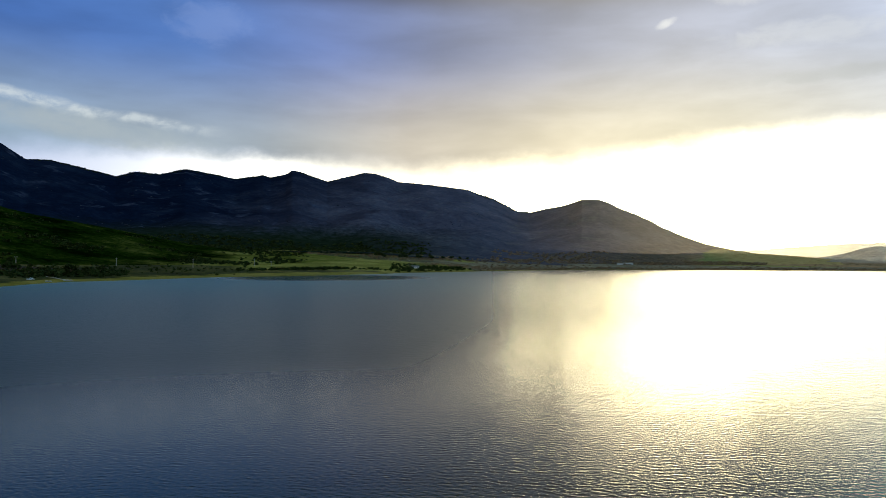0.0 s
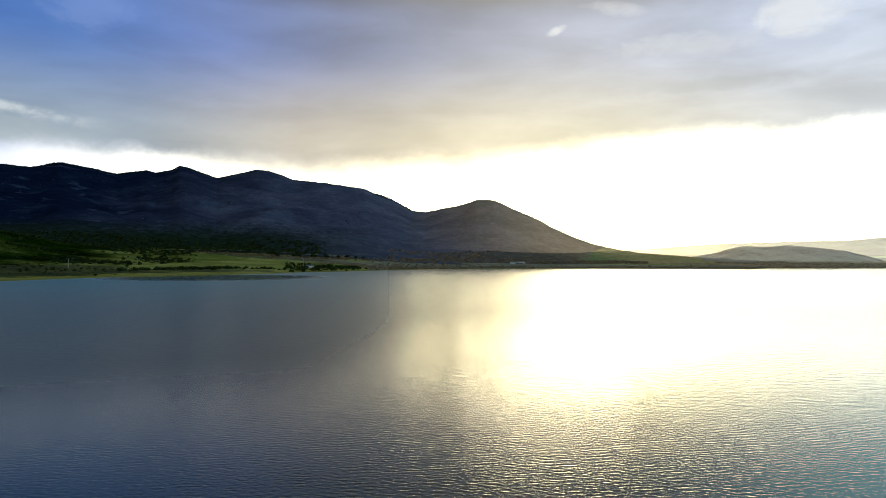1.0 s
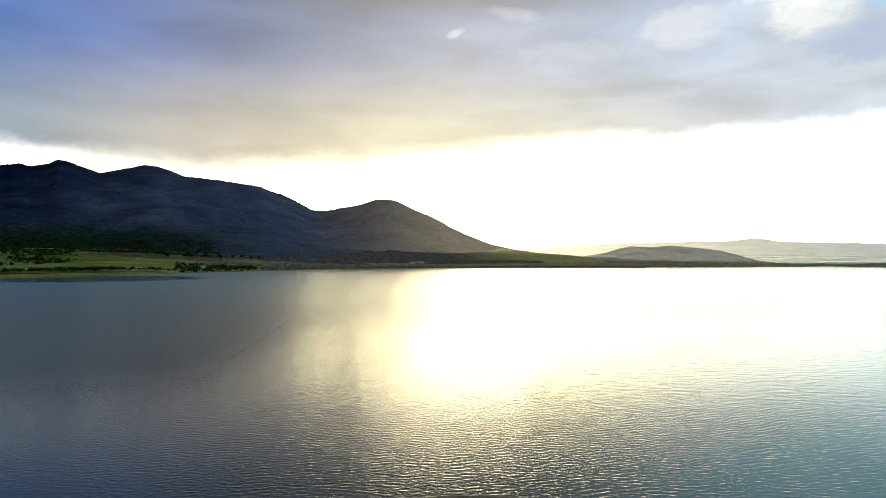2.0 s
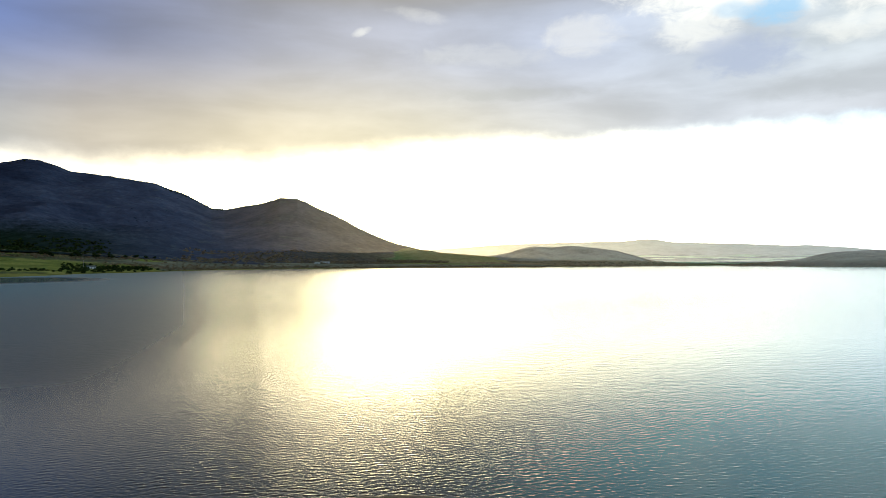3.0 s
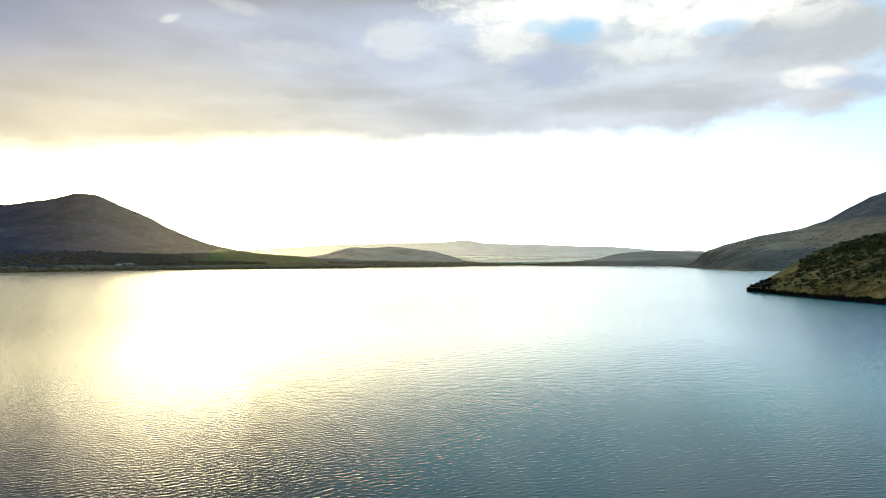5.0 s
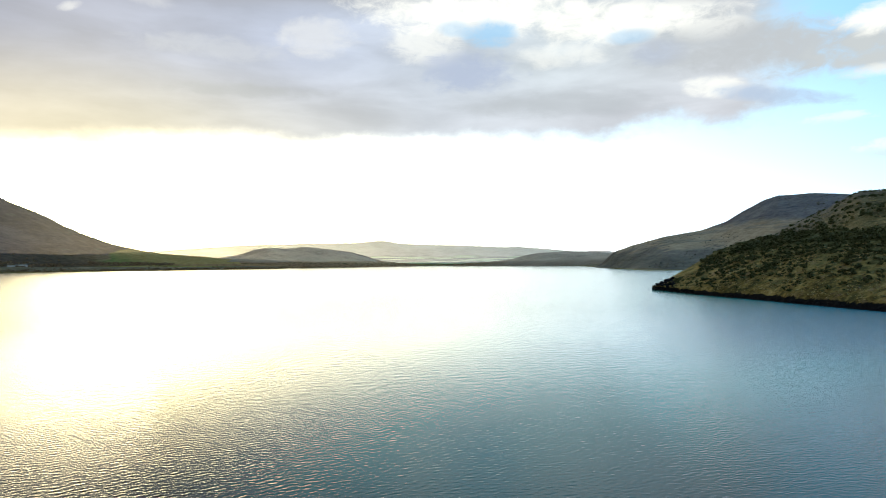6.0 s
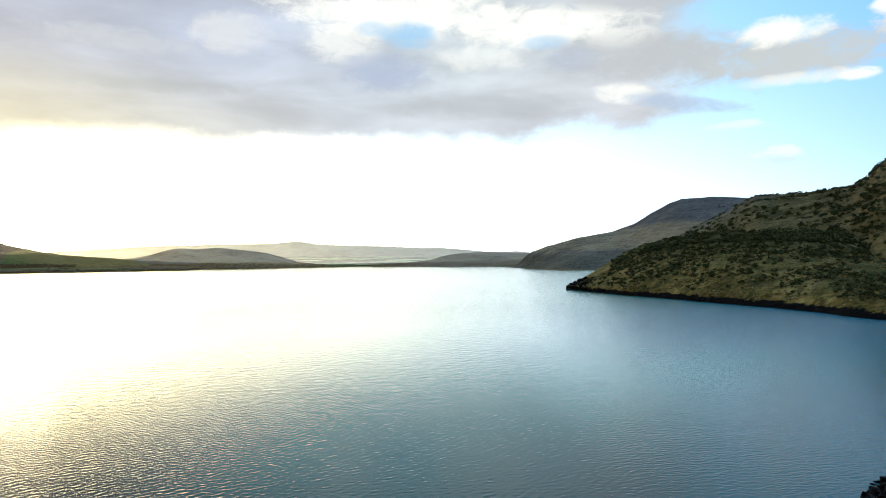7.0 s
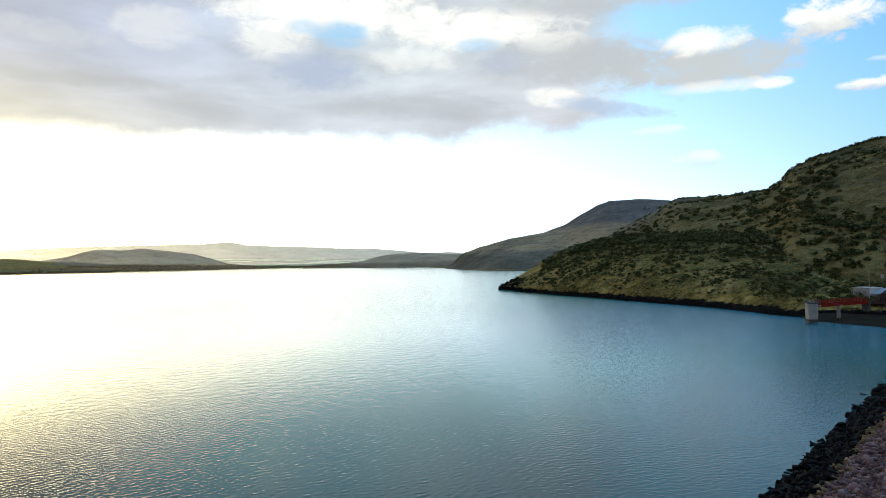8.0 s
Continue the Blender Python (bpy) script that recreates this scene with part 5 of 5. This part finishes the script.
def footbridge():
    a, b = Vector((191.9, 11.0, 4.05)), Vector((209.5, 1.4, 3.65))
    d = b - a
    L = d.length
    t = new("footbridge")
    t.matrix_basis = pose(a.x, a.y, a.z, 0, 0, math.degrees(math.atan2(d.y, d.x)))
    bm = bmesh.new()
    box(bm, (L, 1.3, 0.12), (L / 2, 0, 0.1), bevel=0.02)
    part("deck", bm, MAT_STEEL, t, "narrow grey steel deck")
    bays = 16
    for side in (-0.75, 0.75):
        bm = bmesh.new()
        box(bm, (L, 0.06, 0.62), (L / 2, side, 0.12))
        for z in (-0.19, 0.43):
            box(bm, (L, 0.2, 0.06), (L / 2, side, z))
        part("girder", bm, MAT_RED, t)
        for z in (0.66, 0.86, 1.06, 1.30):
            bm = bmesh.new()
            box(bm, (L, 0.08, 0.11), (L / 2, side, z), bevel=0.02)
            part("rail", bm, MAT_RED, t)
        for k in range(bays + 1):
            bm = bmesh.new()
            box(bm, (0.1, 0.1, 1.05), (L * k / bays, side, 0.82))
            part("upright", bm, MAT_RED, t)
    bm = bmesh.new()
    box(bm, (0.36, 0.8, 7.5), (8.3, 0, -3.82), bevel=0.04)
    box(bm, (0.7, 1.7, 0.3), (8.3, 0, -0.2), bevel=0.04)
    part("pier", bm, MAT_CONCRETE, t, "pale concrete pier")
    bm = bmesh.new()
    box(bm, (1.2, 1.8, 3.0), (L + 0.6, 0, -1.55), bevel=0.08)
    part("abutment", bm, MAT_STAIN, t)
    tagged(t, "red painted lattice footbridge from the shore to the tower", "footbridge")


def keepers_building():
    t = new("keepers_building")
    t.matrix_basis = pose(229.5, -1.6, 4.5, 0, 0, 56)
    bm = bmesh.new()
    box(bm, (4.8, 5.0, 4.6), (3.1, 0, 0.2), bevel=0.03)
    part("wall", bm, MAT_WHITE, t)
    bm = bmesh.new()
    box(bm, (5.3, 5.6, 0.22), (3.1, 0, 2.62), bevel=0.03)
    part("roof", bm, MAT_WHITE, t, "flat white roof slab with a shallow fascia")
    bm = bmesh.new()
    box(bm, (7.2, 4.2, 3.4), (-2.9, -0.2, -0.4), bevel=0.03)
    part("wing", bm, MAT_WHITE, t)
    # the wing's sheet roof falls towards the lake
    bm = bmesh.new()
    for v in box(bm, (7.6, 5.2, 0.1), (-2.9, 0.1, 1.75)):
        v.co.z -= v.co.y * 0.26
    for k in range(20):
        for v in box(bm, (0.06, 5.1, 0.06), (-6.5 + k * 0.38, 0.1, 1.82)):
            v.co.z -= v.co.y * 0.26
    part("wing_roof", bm, MAT_ROOFSHEET, t, "pale blue-grey corrugated sheet roof")
    for x in (2.0, 3.5, 4.8):
        w = new("window")
        w.parent = t
        bm = bmesh.new()
        box(bm, (0.95, 0.1, 0.7), (x, 2.53, 1.35))
        part("pane", bm, MAT_STEEL, w)
        bm = bmesh.new()
        for dx, dz, sx, sz in ((-0.5, 0, 0.07, 0.8), (0.5, 0, 0.07, 0.8), (0, 0.38, 1.07, 0.07), (0, 0, 0.05, 0.7)):
            box(bm, (sx, 0.14, sz), (x + dx, 2.54, 1.35 + dz))
        part("window_frame", bm, MAT_WHITE, w)
        bm = bmesh.new()
        box(bm, (1.2, 0.2, 0.09), (x, 2.58, 0.94))
        part("sill", bm, MAT_WHITE, w)
    bm = bmesh.new()
    box(bm, (0.95, 0.1, 2.0), (-1.2, 1.93, 0.0))
    part("door", bm, MAT_STEEL, t)
    tagged(t, "low white building with a sheet-roofed wing on the bank", "building")


def lamp_mast(name, x, y, z, tall, label):
    t = new(name)
    t.matrix_basis = pose(x, y, z)
    bm = bmesh.new()
    rod(bm, (0, 0, -0.6), (0, 0, tall), 0.09, 0.05, 8)
    part("pole", bm, MAT_WHITE, t)
    bm = bmesh.new()
    box(bm, (0.5, 0.25, 0.18), (0.2, 0, tall - 2.2), bevel=0.03)
    part("lamp_head", bm, MAT_STEEL, t)
    bm = bmesh.new()
    rod(bm, (-0.35, 0, tall - 0.5), (0.35, 0, tall - 0.5), 0.03, n=6)
    part("crossarm", bm, MAT_STEEL, t)
    tagged(t, label, "mast")


def rubble_mound():
    r = random.Random(4)
    rows = []
    for _ in range(1500):
        a, q = r.uniform(0, 6.28), math.sqrt(r.random())
        rows.append((215.5 + 5.5 * q * math.cos(a), -7.2 + 7.6 * q * math.sin(a), 3.4 + 4.9 * (1 - q ** 1.6), r.uniform(0.5, 1.1)))
    rubble("rubble_mound", rows, MAT_MOUND, "brownish heap of broken stone on the bank", "rubble", 61)


def meter_box(x, y, z):
    t = new("meter_box")
    t.matrix_basis = pose(x, y, z, 0, 0, 85)
    bm = bmesh.new()
    box(bm, (0.9, 0.5, 1.3), (0, 0, 1.15), bevel=0.04)
    part("cabinet", bm, MAT_WHITE, t)
    bm = bmesh.new()
    box(bm, (1.05, 0.65, 0.08), (0, 0, 1.84), bevel=0.02)
    part("lid", bm, MAT_WHITE, t)
    bm = bmesh.new()
    box(bm, (0.12, 0.12, 1.2), (0, 0, 0.1))
    part("post", bm, MAT_STEEL, t)
    tagged(t, "small white meter box on a post on the slope", "meter box")


intake_tower()
footbridge()
keepers_building()
lamp_mast("lamp_mast", 221.5, 0.4, 5.0, 6.4, "thin white mast beside the white building")
rubble_mound()
meter_box(264.0, -3.2, 8.3)


# ---- the far shore's small things ----
def utility_pole(az, r, tall):
    x, y, z = stand(az, r, 0.3)
    t = new("utility_pole")
    t.matrix_basis = pose(x, y, z, 0, 0, az + 20)
    bm = bmesh.new()
    rod(bm, (0, 0, 0), (0, 0, tall), 0.42, 0.3, 8)
    part("post", bm, MAT_POLE, t)
    bm = bmesh.new()
    box(bm, (3.0, 0.25, 0.25), (0, 0.2, tall - 0.8), bevel=0.03)
    part("crossarm", bm, MAT_POLE, t)
    for dx in (-1.3, 0, 1.3):
        bm = bmesh.new()
        rod(bm, (dx, 0.2, tall - 0.7), (dx, 0.2, tall - 0.3), 0.1, 0.07, 6)
        part("insulator", bm, MAT_WHITE, t)
    tagged(t, "pale timber utility pole with a crossarm on the plain", "utility pole", "utility poles")


for az, q, tall in ((31.6, 864, 10.6), (25.2, 959, 10.8), (19.8, 972, 11.9), (15.2, 1075, 12.0), (13.9, 1091, 8.0), (2.8, 1331, 14.0)):
    utility_pole(az, q, tall)


def pickup_truck():
    x, y, z = stand(30.7, 634, 0.0)
    t = new("pickup_truck")
    t.matrix_basis = pose(x, y, z, 0, 0, 26)
    bm = bmesh.new()
    box(bm, (5.3, 1.85, 0.75), (0, 0, 0.8), bevel=0.16)
    part("body", bm, MAT_WHITE, t)
    bm = bmesh.new()
    vs = box(bm, (2.3, 1.7, 0.75), (0.25, 0, 1.5))
    for v in vs:
        if v.co.z > 1.5:
            v.co.x = 0.25 + (v.co.x - 0.25) * 0.72
            v.co.y *= 0.86
    part("cab", bm, MAT_WHITE, t)
    for side in (-0.82, 0.82):
        bm = bmesh.new()
        box(bm, (1.7, 0.06, 0.42), (0.25, side, 1.52))
        part("side_window", bm, MAT_DARK, t)
    bm = bmesh.new()
    box(bm, (1.7, 1.5, 0.1), (-1.7, 0, 1.19))
    part("load_bed", bm, MAT_DARK, t)
    for dx in (-1.6, 1.65):
        for side in (-0.85, 0.85):
            w = new("wheel")
            w.parent = t
            bm = bmesh.new()
            rod(bm, (dx, side - 0.12, 0.38), (dx, side + 0.12, 0.38), 0.38, n=16)
            part("tyre", bm, MAT_DARK, w)
            bm = bmesh.new()
            rod(bm, (dx, side - 0.14, 0.38), (dx, side + 0.14, 0.38), 0.2, n=12)
            part("rim", bm, MAT_STEEL, w)
    tagged(t, "white pickup truck parked on the grass by the water", "pickup truck")


def boat(az, r, turn, length, label):
    x, y, z = stand(az, r, 0.0)
    t = new("boat")
    t.matrix_basis = pose(x, y, max(z, 0.05), 0, 4, turn)
    bm = bmesh.new()
    rings = []
    for k in range(9):
        u = k / 8
        half = 0.95 * (1 - max(0, (u - 0.45) / 0.55) ** 2.2) + 0.02
        keel = 0.02 + 0.35 * max(0, (u - 0.6) / 0.4) ** 2
        top = 0.85 + 0.25 * u * u
        rings.append([bm.verts.new((length * (u - 0.5), s * half * f, keel + (top - keel) * hgt)) for s, f, hgt in ((-1, 1, 1), (-1, 0.75, 0.35), (0.0, 0, 0), (1, 0.75, 0.35), (1, 1, 1))])
    for p, q in zip(rings, rings[1:]):
        for j in range(4):
            bm.faces.new((p[j], q[j], q[j + 1], p[j + 1]))
    bm.faces.new(rings[0])
    bmesh.ops.solidify(bm, geom=bm.faces[:], thickness=0.06)
    part("hull", bm, MAT_WHITE, t)
    for u in (-0.2, 0.15):
        bm = bmesh.new()
        box(bm, (0.35, 1.6, 0.06), (length * u, 0, 0.62))
        part("thwart", bm, MAT_POLE, t)
    tagged(t, label, "boat", "boats on the bank")


pickup_truck()
boat(29.6, 621, 15, 4.6, "small white open boat drawn up on the grass")
boat(28.4, 648, 6, 6.0, "white open boat at the foot of the slipway")


def slipway():
    """A pale concrete ramp running down the bank to the water."""
    v = []
    for k in range(13):
        u = k / 12
        az, r = 30.0 + (28.0 - 30.0) * u, 706 + (650 - 706) * u
        for dr in (-2.6, 2.6):
            x, y, z = stand(az, r + dr, 0)
            v.append((x, y, z + 0.18))
            v.append((x, y, z - 0.4))
    f = []
    for k in range(12):
        i = k * 4
        f += [(i, i + 4, i + 6, i + 2), (i, i + 1, i + 5, i + 4), (i + 2, i + 6, i + 7, i + 3)]
    ob = mesh_thing("slipway", v, f, MAT_POLE, False)
    tagged(ob, "pale concrete slipway sloping down to the lake", "slipway")


slipway()


def farmhouse(az, r, size, label, roof_mat):
    x, y, z = stand(az, r, 0.5)
    w, d, h = size
    t = new("farmhouse")
    t.matrix_basis = pose(x, y, z, 0, 0, az + 8)
    bm = bmesh.new()
    box(bm, (w, d, h + 0.5), (0, 0, h / 2))
    part("wall", bm, MAT_POLE if w == 17 else MAT_WHITE, t)
    bm = bmesh.new()
    e, k = 0.5, d * 0.32
    q = [bm.verts.new(p) for p in ((-w / 2 - e, -d / 2 - e, h), (w / 2 + e, -d / 2 - e, h), (w / 2 + e, d / 2 + e, h), (-w / 2 - e, d / 2 + e, h), (-w / 2 - e, 0, h + k), (w / 2 + e, 0, h + k))]
    for face in ((0, 1, 5, 4), (2, 3, 4, 5), (0, 4, 3), (1, 2, 5), (0, 3, 2, 1)):
        bm.faces.new([q[i] for i in face])
    part("roof", bm, roof_mat, t)
    for u in (-0.3, 0.3):
        bm = bmesh.new()
        box(bm, (w * 0.14, 0.12, h * 0.4), (w * u, -d / 2 - 0.03, h * 0.55))
        part("window", bm, MAT_DARK, t)
    bm = bmesh.new()
    box(bm, (1.1, 0.12, 2.1), (0, -d / 2 - 0.03, 1.3))
    part("door", bm, MAT_DARK, t)
    tagged(t, label, "house", "houses on the plain")


farmhouse(2.3, 1327, (14, 8, 3.2), "low farmhouse with a grey roof among trees", MAT_STAIN)
farmhouse(-14.9, 2240, (30, 9, 4.0), "long low pale building on the far shore", MAT_POLE)
farmhouse(-14.3, 2215, (16, 8, 3.2), "pale roofed shed near the far shore", MAT_POLE)
farmhouse(-17.9, 2560, (8, 7, 5.0), "small bright white house on the far plain", MAT_WHITE)
